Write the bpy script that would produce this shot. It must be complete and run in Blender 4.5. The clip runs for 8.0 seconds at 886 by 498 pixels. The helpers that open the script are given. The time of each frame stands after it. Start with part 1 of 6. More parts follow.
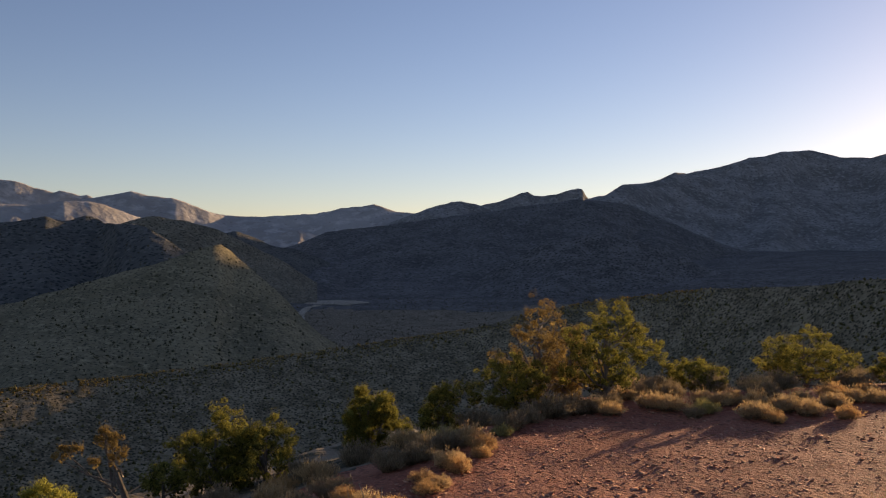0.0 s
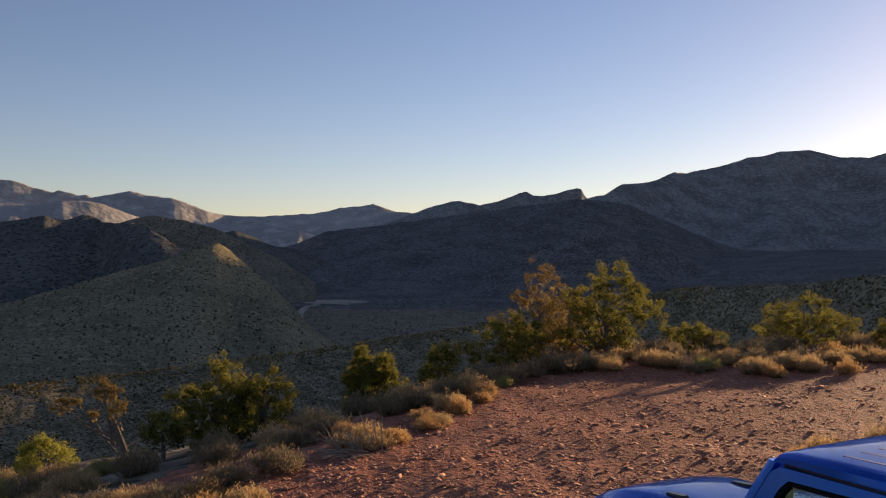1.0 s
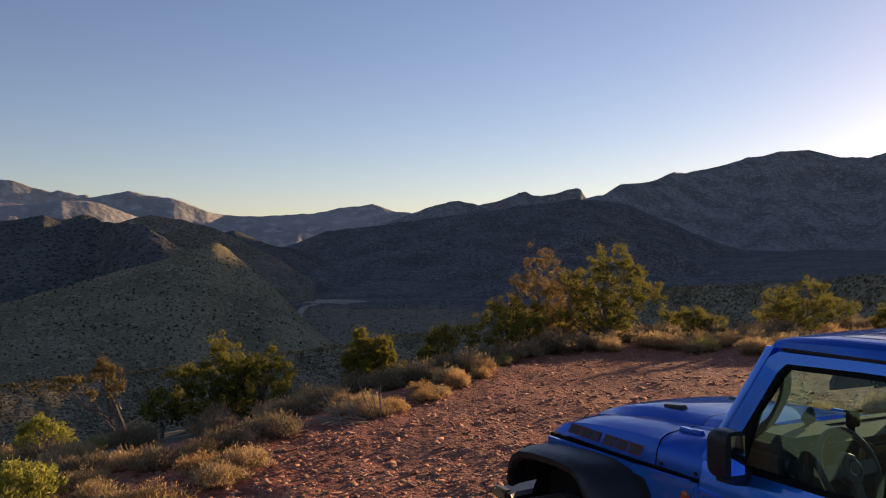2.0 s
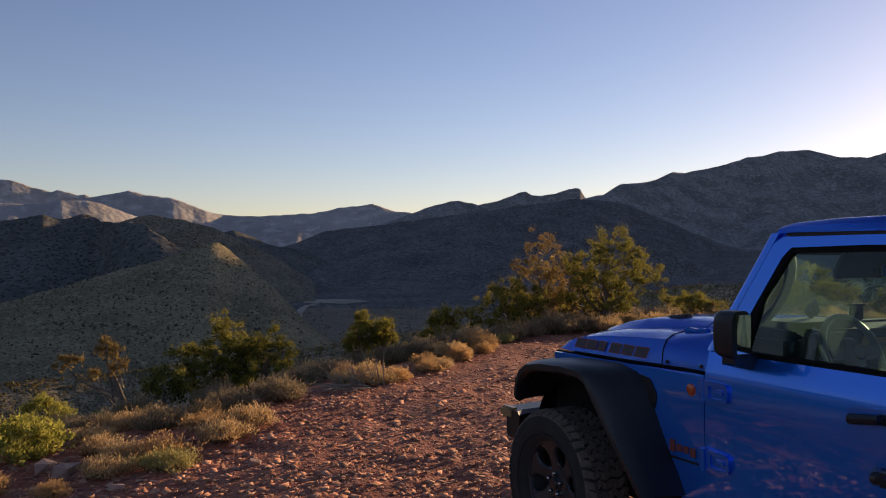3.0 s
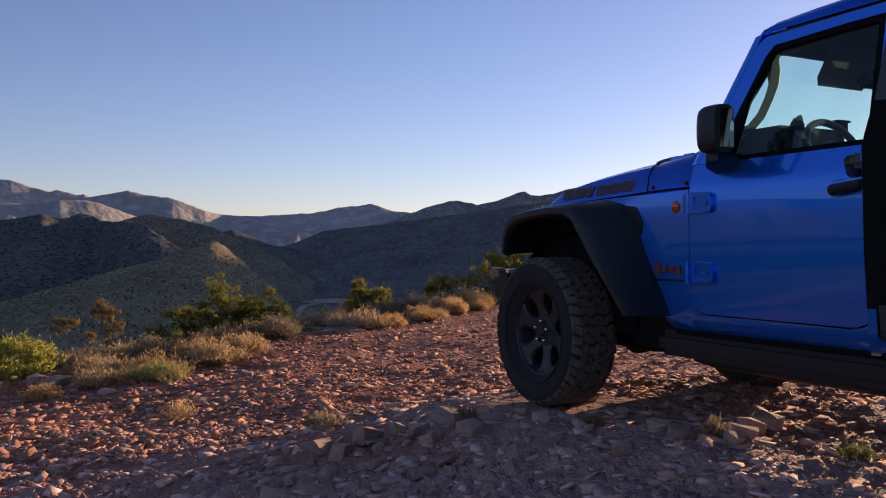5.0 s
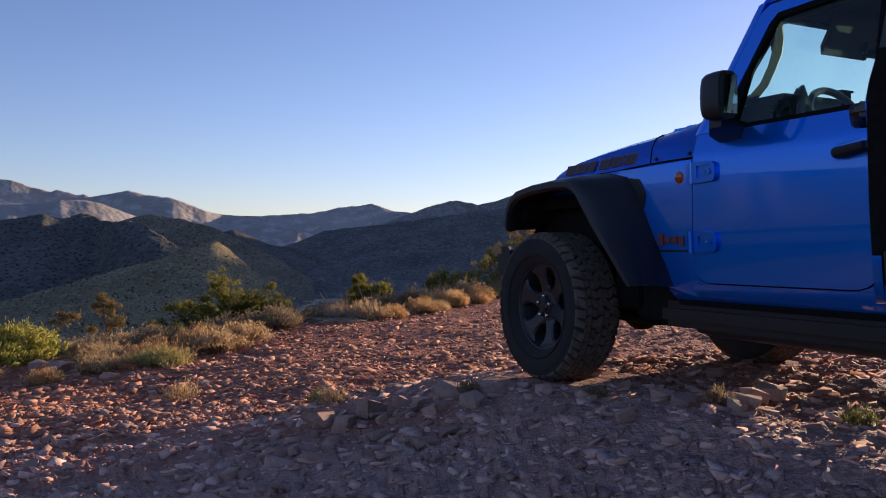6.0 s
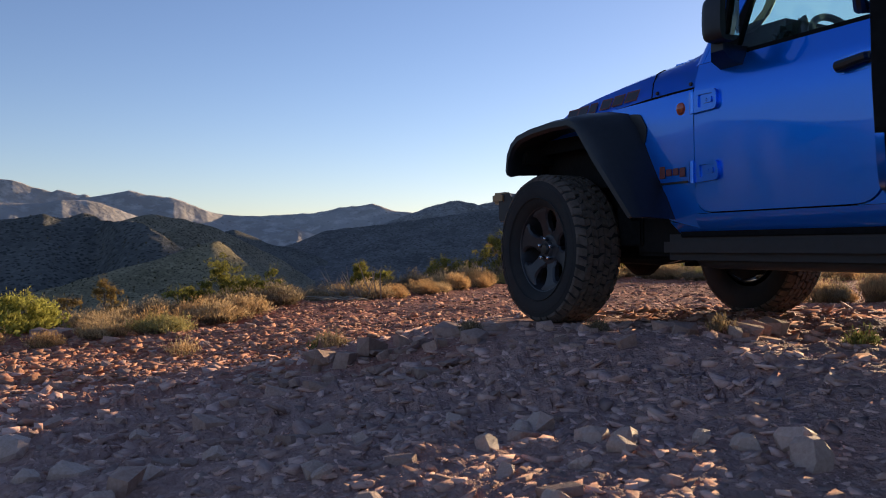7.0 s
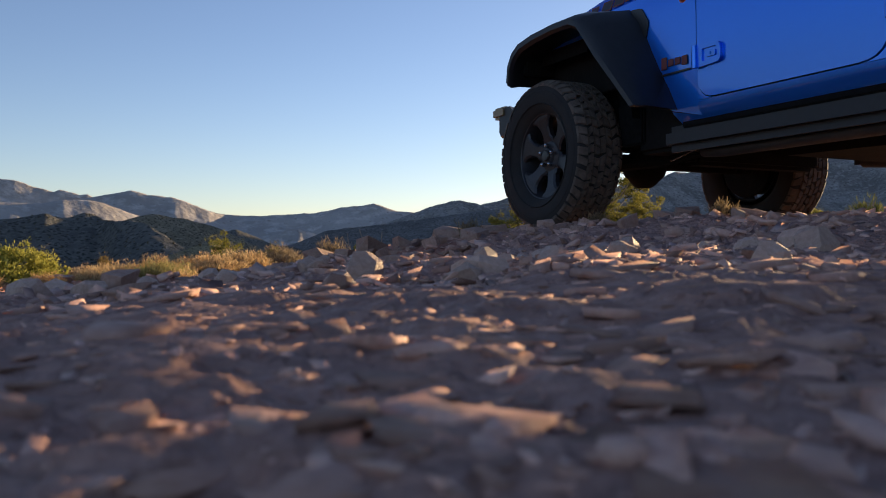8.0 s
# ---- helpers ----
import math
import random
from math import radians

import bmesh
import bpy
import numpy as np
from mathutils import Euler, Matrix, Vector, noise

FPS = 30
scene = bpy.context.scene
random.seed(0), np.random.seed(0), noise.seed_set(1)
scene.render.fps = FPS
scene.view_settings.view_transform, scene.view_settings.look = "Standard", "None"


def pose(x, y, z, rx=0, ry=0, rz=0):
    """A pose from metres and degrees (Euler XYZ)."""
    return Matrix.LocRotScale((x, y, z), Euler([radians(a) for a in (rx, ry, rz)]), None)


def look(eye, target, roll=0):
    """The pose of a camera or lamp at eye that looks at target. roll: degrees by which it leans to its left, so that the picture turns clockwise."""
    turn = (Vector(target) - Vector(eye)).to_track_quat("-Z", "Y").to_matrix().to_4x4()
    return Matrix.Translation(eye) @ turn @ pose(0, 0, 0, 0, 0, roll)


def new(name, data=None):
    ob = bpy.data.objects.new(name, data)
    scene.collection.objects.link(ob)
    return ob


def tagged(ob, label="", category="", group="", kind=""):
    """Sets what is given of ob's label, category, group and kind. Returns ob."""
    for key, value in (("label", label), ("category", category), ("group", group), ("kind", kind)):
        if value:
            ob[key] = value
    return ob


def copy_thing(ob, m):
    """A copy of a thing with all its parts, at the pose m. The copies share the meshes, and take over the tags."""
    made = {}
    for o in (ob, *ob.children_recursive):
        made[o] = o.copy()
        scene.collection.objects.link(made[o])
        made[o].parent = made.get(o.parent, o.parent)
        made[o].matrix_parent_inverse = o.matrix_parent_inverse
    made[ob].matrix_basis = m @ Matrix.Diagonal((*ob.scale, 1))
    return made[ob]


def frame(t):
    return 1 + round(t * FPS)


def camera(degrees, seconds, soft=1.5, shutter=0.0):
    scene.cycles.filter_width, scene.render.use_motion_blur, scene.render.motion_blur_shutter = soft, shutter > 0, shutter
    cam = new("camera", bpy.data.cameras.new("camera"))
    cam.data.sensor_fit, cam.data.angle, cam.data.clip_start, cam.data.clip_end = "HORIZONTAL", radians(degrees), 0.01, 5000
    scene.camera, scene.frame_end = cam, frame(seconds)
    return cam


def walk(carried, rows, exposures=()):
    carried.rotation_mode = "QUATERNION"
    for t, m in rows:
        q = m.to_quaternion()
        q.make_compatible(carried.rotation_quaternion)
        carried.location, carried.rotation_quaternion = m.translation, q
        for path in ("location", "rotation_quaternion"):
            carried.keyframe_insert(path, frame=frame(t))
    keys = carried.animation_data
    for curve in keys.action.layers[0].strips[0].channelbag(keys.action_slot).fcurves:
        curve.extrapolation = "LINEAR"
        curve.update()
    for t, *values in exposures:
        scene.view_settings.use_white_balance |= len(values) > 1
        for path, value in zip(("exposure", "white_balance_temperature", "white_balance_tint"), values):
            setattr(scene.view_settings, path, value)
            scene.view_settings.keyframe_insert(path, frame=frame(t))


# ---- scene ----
cam = camera(55.8, 8.0, 1.0)
cam.data.dof.use_dof, cam.data.dof.focus_distance, cam.data.dof.aperture_fstop = True, 5.0, 8.0
# seconds, eye: a level camera sinks straight down beside the truck
PATH = [
    (0.0, 0.008, -0.008, 3.780, 0.02), (0.2, 0.004, -0.014, 3.396, 0.01), (0.5, -0.005, -0.019, 2.995, 0.00), (1.0, -0.020, 0.035, 2.682, -0.06),
    (1.5, 0.008, 0.072, 2.435, -0.09), (3.0, -0.058, -0.014, 1.713, -0.13), (3.5, -0.055, 0.004, 1.444, -0.16),
    (4.0, -0.022, 0.014, 1.174, -0.20), (4.5, 0.014, 0.002, 0.994, -0.20), (6.0, -0.006, -0.016, 0.722, -0.17),
    (6.5, 0.000, -0.012, 0.668, -0.15), (7.0, -0.006, -0.008, 0.402, -0.10), (7.5, 0.000, 0.000, 0.123, -0.07),
    (8.0, 0.002, 0.027, -0.114, 0.00),
]
walk(cam, [(t, pose(x, y, z, 90.05, 0, yaw)) for t, x, y, z, yaw in PATH],
     exposures=[(0.0, 0.48, 6850, 34), (1.5, 0.47, 6750, 34), (3.0, 0.48, 6720, 37), (3.5, 0.48, 6700, 39), (4.5, 0.50, 6350, 43), (6.0, 0.68, 5820, 39), (6.5, 0.73, 5800, 37),
                (7.0, 0.77, 6050, 31), (7.5, 0.82, 6350, 28), (8.0, 0.87, 6350, 28)])

# ---- light: low evening sun over the range ahead, clear sky ----
SUN_AZ, SUN_EL = 40.0, 6.8
to_sun = Vector((math.sin(radians(SUN_AZ)) * math.cos(radians(SUN_EL)), math.cos(radians(SUN_AZ)) * math.cos(radians(SUN_EL)), math.sin(radians(SUN_EL))))
world = bpy.data.worlds.new("world")
scene.world = world
world.use_nodes = True
wn = world.node_tree.nodes
sky = wn.new("ShaderNodeTexSky")
sky.sky_type = "NISHITA"
sky.sun_disc = False
sky.sun_elevation, sky.sun_rotation = radians(SUN_EL), radians(SUN_AZ)
sky.air_density, sky.dust_density, sky.ozone_density, sky.altitude = 1.0, 0.47, 2.0, 1200
world.node_tree.links.new(sky.outputs[0], wn["Background"].inputs[0])
wn["Background"].inputs[1].default_value = 0.107
sun_data = bpy.data.lights.new("sun", "SUN")
sun_data.energy, sun_data.angle, sun_data.color = 4.4, radians(0.53), (1.0, 0.80, 0.40)
sun = new("sun", sun_data)
sun.matrix_world = look(to_sun * 50, (0, 0, 0))


# ---- arithmetic ----
def hashed(ix, iy, seed):
    n = (ix.astype(np.int64) * 374761393 + iy.astype(np.int64) * 668265263 + seed * 974711) & 0x7FFFFFFF
    n = ((n ^ (n >> 13)) * 1274126177) & 0x7FFFFFFF
    return ((n ^ (n >> 16)) & 0xFFFFFF) / float(0xFFFFFF)


def vnoise(x, y, seed=0):
    """Smooth value noise, -1 to 1."""
    x, y = np.asarray(x, float), np.asarray(y, float)
    ix, iy = np.floor(x), np.floor(y)
    fx, fy = x - ix, y - iy
    fx, fy = fx * fx * (3 - 2 * fx), fy * fy * (3 - 2 * fy)
    a, b = hashed(ix, iy, seed), hashed(ix + 1, iy, seed)
    c, d = hashed(ix, iy + 1, seed), hashed(ix + 1, iy + 1, seed)
    return 2 * ((a * (1 - fx) + b * fx) * (1 - fy) + (c * (1 - fx) + d * fx) * fy) - 1


def fbm(x, y, octaves=4, seed=0):
    total, size = 0.0, 1.0
    for n in range(octaves):
        total = total + size * vnoise(np.asarray(x) * 2**n + 17 * n, np.asarray(y) * 2**n - 9 * n, seed + n)
        size *= 0.5
    return total


def smooth(a, b, x):
    t = np.clip((np.asarray(x, float) - a) / (b - a), 0, 1)
    return t * t * (3 - 2 * t)


def mesh_from(name, verts, faces, smooth_shade=False):
    me = bpy.data.meshes.new(name)
    me.from_pydata([tuple(v) for v in verts], [], faces)
    if smooth_shade:
        me.polygons.foreach_set("use_smooth", [True] * len(me.polygons))
    me.update()
    return me


def grid_mesh(name, pts, wrap=False):
    """A smooth sheet from an array rows x columns x 3."""
    r, c = pts.shape[:2]
    i = np.arange(r * c).reshape(r, c)
    if wrap:
        i = np.concatenate([i, i[:, :1]], 1)
    quads = np.stack([i[:-1, :-1], i[:-1, 1:], i[1:, 1:], i[1:, :-1]], -1).reshape(-1, 4)
    me = bpy.data.meshes.new(name)
    me.vertices.add(r * c)
    me.vertices.foreach_set("co", pts.reshape(-1).astype(np.float32))
    me.loops.add(quads.size)
    me.loops.foreach_set("vertex_index", quads.reshape(-1).astype(np.int32))
    me.polygons.add(len(quads))
    me.polygons.foreach_set("loop_start", np.arange(0, quads.size, 4, dtype=np.int32))
    me.polygons.foreach_set("use_smooth", np.ones(len(quads), bool))
    me.update(calc_edges=True)
    return me


# ---- materials ----
def material(name, colour, rough=0.6, metal=0.0, other=None, scale=8.0, bump=0.0, bump_scale=60.0, coat=0.0, per_object=0.0, spec=0.5):
    m = bpy.data.materials.new(name)
    m.use_nodes = True
    nt, n = m.node_tree, m.node_tree.nodes
    p = n["Principled BSDF"]
    p.inputs["Base Color"].default_value = (*colour, 1)
    p.inputs["Roughness"].default_value, p.inputs["Metallic"].default_value = rough, metal
    p.inputs["Coat Weight"].default_value = coat
    p.inputs["Coat Roughness"].default_value = 0.03
    p.inputs["Specular IOR Level"].default_value = spec
    co = n.new("ShaderNodeTexCoord")
    out = None
    if other:
        a = n.new("ShaderNodeTexNoise")
        a.inputs["Scale"].default_value, a.inputs["Detail"].default_value, a.inputs["Roughness"].default_value = scale, 6, 0.65
        nt.links.new(co.outputs["Object"], a.inputs["Vector"])
        ramp = n.new("ShaderNodeMapRange")
        ramp.inputs["From Min"].default_value, ramp.inputs["From Max"].default_value = 0.35, 0.65
        nt.links.new(a.outputs["Fac"], ramp.inputs["Value"])
        mix = n.new("ShaderNodeMix")
        mix.data_type = "RGBA"
        mix.inputs["A"].default_value, mix.inputs["B"].default_value = (*colour, 1), (*other, 1)
        nt.links.new(ramp.outputs["Result"], mix.inputs["Factor"])
        out = mix.outputs["Result"]
    if per_object:
        info = n.new("ShaderNodeObjectInfo")
        mr = n.new("ShaderNodeMapRange")
        mr.inputs["To Min"].default_value, mr.inputs["To Max"].default_value = 1 - per_object, 1 + per_object
        nt.links.new(info.outputs["Random"], mr.inputs["Value"])
        vm = n.new("ShaderNodeVectorMath")
        vm.operation = "SCALE"
        if out:
            nt.links.new(out, vm.inputs[0])
        else:
            vm.inputs[0].default_value = colour
        nt.links.new(mr.outputs["Result"], vm.inputs["Scale"])
        out = vm.outputs["Vector"]
    if out:
        nt.links.new(out, p.inputs["Base Color"])
    if bump:
        b = n.new("ShaderNodeTexNoise")
        b.inputs["Scale"].default_value, b.inputs["Detail"].default_value = bump_scale, 8
        nt.links.new(co.outputs["Object"], b.inputs["Vector"])
        bn = n.new("ShaderNodeBump")
        bn.inputs["Strength"].default_value, bn.inputs["Distance"].default_value = bump, 0.5 / bump_scale
        nt.links.new(b.outputs["Fac"], bn.inputs["Height"])
        nt.links.new(bn.outputs["Normal"], p.inputs["Normal"])
    return m


def terrain_material(name, soil, soil2, scrub, patch, dot, amount, bump, fine=0.0, rough=0.95, shine=0.1):
    """Soil in two tones with scrub dots. patch, dot: metres across."""
    m = bpy.data.materials.new(name)
    m.use_nodes = True
    nt, n = m.node_tree, m.node_tree.nodes
    p = n["Principled BSDF"]
    p.inputs["Roughness"].default_value = rough
    p.inputs["Specular IOR Level"].default_value = shine
    co = n.new("ShaderNodeTexCoord")

    def noise_at(scale, detail):
        a = n.new("ShaderNodeTexNoise")
        a.inputs["Scale"].default_value, a.inputs["Detail"].default_value, a.inputs["Roughness"].default_value = scale, detail, 0.6
        nt.links.new(co.outputs["Object"], a.inputs["Vector"])
        return a

    def mixed(fac, a, b, lo, hi):
        r = n.new("ShaderNodeMapRange")
        r.inputs["From Min"].default_value, r.inputs["From Max"].default_value = lo, hi
        nt.links.new(fac, r.inputs["Value"])
        x = n.new("ShaderNodeMix")
        x.data_type = "RGBA"
        for key, v in (("A", a), ("B", b)):
            if isinstance(v, tuple):
                x.inputs[key].default_value = (*v, 1)
            else:
                nt.links.new(v, x.inputs[key])
        nt.links.new(r.outputs["Result"], x.inputs["Factor"])
        return x.outputs["Result"]

    big, mid = noise_at(1 / patch, 6), noise_at(1 / dot, 4)
    tone = mixed(big.outputs["Fac"], soil, soil2, 0.4, 0.6)
    if fine:
        grit = noise_at(1 / fine, 5)
        tone = mixed(grit.outputs["Fac"], tone, tuple(min(1, 1.5 * c) for c in soil2), 0.5, 0.75)
    vor = n.new("ShaderNodeTexVoronoi")
    vor.inputs["Scale"].default_value = 0.6 / dot
    nt.links.new(co.outputs["Object"], vor.inputs["Vector"])
    add = n.new("ShaderNodeMath")
    add.operation = "MULTIPLY_ADD"
    nt.links.new(mid.outputs["Fac"], add.inputs[0])
    add.inputs[1].default_value = -0.9
    nt.links.new(vor.outputs["Distance"], add.inputs[2])
    colour = mixed(add.outputs[0], scrub, tone, -0.22 + amount, -0.02 + amount)
    nt.links.new(colour, p.inputs["Base Color"])
    bn = n.new("ShaderNodeBump")
    bn.inputs["Strength"].default_value, bn.inputs["Distance"].default_value = bump, dot * 0.8
    nt.links.new(mid.outputs["Fac"], bn.inputs["Height"])
    nt.links.new(bn.outputs["Normal"], p.inputs["Normal"])
    return m


def shelf_material():
    """Red soil of the shelf that turns to pale stony soil round the foot of the slope, both with grit and stains."""
    m = terrain_material("red_gravel_soil", (0.33, 0.098, 0.055), (0.42, 0.15, 0.088), (0.21, 0.066, 0.04), 1.4, 0.11, -0.02, 1.0, 0.06, 0.85, 0.2)
    nt, n = m.node_tree, m.node_tree.nodes
    red = n["Principled BSDF"].inputs["Base Color"].links[0].from_socket
    geo, far, rag, fine = n.new("ShaderNodeNewGeometry"), n.new("ShaderNodeVectorMath"), n.new("ShaderNodeTexNoise"), n.new("ShaderNodeTexNoise")
    far.operation = "LENGTH"
    nt.links.new(geo.outputs["Position"], far.inputs[0])
    rag.inputs["Scale"].default_value, rag.inputs["Detail"].default_value, rag.inputs["Roughness"].default_value = 0.9, 8, 0.7
    fine.inputs["Scale"].default_value, fine.inputs["Detail"].default_value, fine.inputs["Roughness"].default_value = 22.0, 8, 0.7
    for node in (rag, fine):
        nt.links.new(geo.outputs["Position"], node.inputs["Vector"])
    add, mask, tone = n.new("ShaderNodeMath"), n.new("ShaderNodeMapRange"), n.new("ShaderNodeMapRange")
    add.operation = "MULTIPLY_ADD"
    add.inputs[1].default_value = 7.0
    nt.links.new(rag.outputs["Fac"], add.inputs[0])
    nt.links.new(far.outputs["Value"], add.inputs[2])
    mask.inputs["From Min"].default_value, mask.inputs["From Max"].default_value = 7.2, 9.2
    nt.links.new(add.outputs[0], mask.inputs["Value"])
    tone.inputs["From Min"].default_value, tone.inputs["From Max"].default_value = 0.35, 0.68
    nt.links.new(fine.outputs["Fac"], tone.inputs["Value"])
    pale, mix = n.new("ShaderNodeMix"), n.new("ShaderNodeMix")
    pale.data_type = mix.data_type = "RGBA"
    pale.inputs["A"].default_value, pale.inputs["B"].default_value = (0.34, 0.18, 0.14, 1), (0.56, 0.335, 0.27, 1)
    nt.links.new(tone.outputs["Result"], pale.inputs["Factor"])
    nt.links.new(mask.outputs["Result"], mix.inputs["Factor"])
    nt.links.new(pale.outputs["Result"], mix.inputs["A"])
    nt.links.new(red, mix.inputs["B"])
    nt.links.new(mix.outputs["Result"], n["Principled BSDF"].inputs["Base Color"])
    first = next(k for k in n if k.bl_idname == "ShaderNodeBump")
    second = n.new("ShaderNodeBump")
    second.inputs["Strength"].default_value, second.inputs["Distance"].default_value = 0.9, 0.012
    nt.links.new(fine.outputs["Fac"], second.inputs["Height"])
    nt.links.new(first.outputs["Normal"], second.inputs["Normal"])
    nt.links.new(second.outputs["Normal"], n["Principled BSDF"].inputs["Normal"])
    return m


M_NEAR = shelf_material()
M_SCRUB = terrain_material("scrubland", (0.20, 0.155, 0.105), (0.30, 0.235, 0.165), (0.085, 0.073, 0.045), 16.0, 0.7, 0.06, 0.8, 2.0)
M_SPUR = terrain_material("dark_spur_scrub", (0.165, 0.13, 0.077), (0.32, 0.25, 0.155), (0.065, 0.056, 0.036), 9.0, 0.8, 0.05, 0.8, 2.0)
M_HILL = terrain_material("scrub_hill", (0.17, 0.14, 0.095), (0.24, 0.20, 0.14), (0.055, 0.05, 0.034), 70.0, 3.2, 0.0, 0.9, 8.0)
# cone hill paler, dark hill darker: their shading is put into these colours
M_CONE = terrain_material("paler_hill", (0.205, 0.168, 0.098), (0.295, 0.238, 0.14), (0.09, 0.078, 0.05), 60.0, 2.0, -0.04, 0.9, 6.0)
M_DARKHILL = terrain_material("shade_dark_hill", (0.105, 0.102, 0.090), (0.15, 0.14, 0.122), (0.052, 0.052, 0.045), 90.0, 4.0, 0.0, 0.9, 9.0)
# kept darker than the range, which carries the sun's glare in its colour
M_SLOPE = terrain_material("darker_mountain_slope", (0.12, 0.112, 0.103), (0.18, 0.166, 0.153), (0.08, 0.075, 0.068), 110.0, 6.0, 0.0, 0.9, 14.0)
M_ROCKY = terrain_material("rocky_foothill_ground", (0.12, 0.11, 0.10), (0.20, 0.182, 0.168), (0.055, 0.052, 0.045), 45.0, 4.0, 0.0, 0.9, 8.0)
# rock colour paled to stand for the sun's veiling glare
M_RANGE = terrain_material("glare_pale_range", (0.19, 0.175, 0.16), (0.31, 0.285, 0.26), (0.15, 0.138, 0.124), 120.0, 9.0, -0.05, 0.9, 20.0)
# distance haze is put into this paler, greyer rock colour
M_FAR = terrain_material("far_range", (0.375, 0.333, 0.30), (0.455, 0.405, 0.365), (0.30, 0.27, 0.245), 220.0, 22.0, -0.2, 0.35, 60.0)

# ---- the lie of the land ----
TRUCK_YAW = 26.4
HEAD = np.array([-math.sin(radians(TRUCK_YAW)), math.cos(radians(TRUCK_YAW))])
SIDE = np.array([-math.cos(radians(TRUCK_YAW)), -math.sin(radians(TRUCK_YAW))])
AXLE = np.array([0.601, 4.675]) - 0.83 * SIDE      # middle of the front axle


def slabs(x, y, size, seed):
    """Broken ground: every cell a small tilted plate, with a dip along its edges. About -1 to 1."""
    px, py = x / size + 0.18 * vnoise(x / size * 1.7, y / size * 1.7, seed), y / size + 0.18 * vnoise(x / size * 1.7 + 9, y / size * 1.7, seed)
    ix, iy = np.floor(px), np.floor(py)
    near, second, best = np.full(px.shape, 9.0), np.full(px.shape, 9.0), np.zeros(px.shape)
    for i in (-1, 0, 1):
        for j in (-1, 0, 1):
            cx, cy = ix + i, iy + j
            dx, dy = px - cx - hashed(cx, cy, seed + 1), py - cy - hashed(cx, cy, seed + 2)
            d = np.hypot(dx, dy)
            tip = 2 * hashed(cx, cy, seed + 3) ** 2 - 0.8 + (hashed(cx, cy, seed + 4) - 0.5) * dx * 1.3 + (hashed(cx, cy, seed + 5) - 0.5) * dy * 1.3
            closer = d < near
            second = np.where(closer, near, np.minimum(second, d))
            best = np.where(closer, tip, best)
            near = np.where(closer, d, near)
    return best * smooth(0.0, 0.22, second - near) - 0.5 * (1 - smooth(0.0, 0.3, second - near))


def edge_line(x):
    """How far ahead the gravel shelf ends."""
    return np.interp(x, [-60, -14, -8, -5, -3, -1.2, 0.9, 4, 9, 14, 30, 80], [-14, 2.5, 5.4, 8.0, 9.9, 13.4, 18.2, 22.6, 23.8, 25.3, 31, 58])


def shelf(x, y):
    x, y = np.atleast_1d(np.asarray(x, float)), np.atleast_1d(np.asarray(y, float))
    u = (x - AXLE[0]) * HEAD[0] + (y - AXLE[1]) * HEAD[1]
    v = (x - AXLE[0]) * SIDE[0] + (y - AXLE[1]) * SIDE[1]
    across = 1 / (1 + (np.maximum(v - 0.95, 0) / 1.05) ** 2) / (1 + (np.maximum(-v - 1.0, 0) / 3.0) ** 2)
    along = 1 - smooth(0.3, 2.1, u) * 0.95
    z = -0.37 * (1 - across * along)
    trough = np.interp(v, [0.95, 1.2, 1.66, 2.0, 2.6, 3.0, 3.4, 4.5, 7.0, 30.0], [0, -0.075, -0.145, -0.155, -0.17, -0.182, -0.195, -0.25, -0.33, -0.37])
    w = (1 - smooth(-1.6, -0.7, u)) * (v > 0.95)
    z = z * (1 - w) + trough * w - 0.045 * np.maximum(-x - 1.5, 0) - 0.05 * smooth(0.25, 0.9, -x) * (1 - smooth(2.7, 3.8, y)) - 0.035 * np.exp(-((x - 0.1) / 0.75) ** 2 - ((y - 3.0) / 0.34) ** 2)
    rough = 0.007 * fbm(x * 11, y * 11, 3, 14) + 0.030 * fbm(x * 0.9, y * 0.9, 3, 5) + 0.016 * fbm(x * 3.1, y * 3.1, 3, 8)
    r = np.hypot(x, y)
    broken = np.zeros(r.shape)
    near = (r < 9) & (y > -1)
    if np.any(near):
        nx, ny, fade = x[near], y[near], 1 - smooth(4, 8.5, r[near])
        patchy = 0.35 + 0.65 * smooth(-0.5, 0.4, vnoise(nx * 1.3, ny * 1.3, 77))
        broken[near] = (0.015 * slabs(nx, ny, 0.14, 5) + 0.010 * slabs(nx, ny, 0.05, 15) + 0.003 * vnoise(nx * 40, ny * 40, 3)) * fade * patchy * (0.3 + 0.7 * smooth(1.6, 3.2, r[near]))
    return z + (rough + broken) * smooth(0.3, 1.1, np.hypot(u - 0.0, v - 0.81))


def ground_height(x, y):
    x, y = np.asarray(x, float), np.asarray(y, float)
    r = np.hypot(x, y)
    d = (y - edge_line(x)) * 0.78
    slope = np.where(d > 0, (0.20 + 0.16 * smooth(-2, 2, x)) * (np.sqrt(d * d + 2.0) - 1.414) + 0.17 * np.maximum(d - 14, 0), 0)
    slope = slope + np.where(d > 0, 1, 0) * 0.25 * fbm(x * 0.12, y * 0.12, 4, 31) * np.minimum(d / 6, 3)
    floor = -90 + 62 * smooth(0, 1100, x) + 0.012 * np.maximum(r - 1200, 0) + 3.0 * fbm(x / 160, y / 160, 4, 3) * smooth(80, 300, r)
    back = 6.0 * smooth(15, 220, -y) + 2.0 * fbm(x / 40, y / 40, 3, 9) * smooth(12, 60, -y)
    high = shelf(x, y).reshape(x.shape) - slope + np.where(d > 0, 0, back)
    k = 6.0
    return np.where(high - floor > 40, high, np.logaddexp(high / k, floor / k) * k)


RIDGES = []


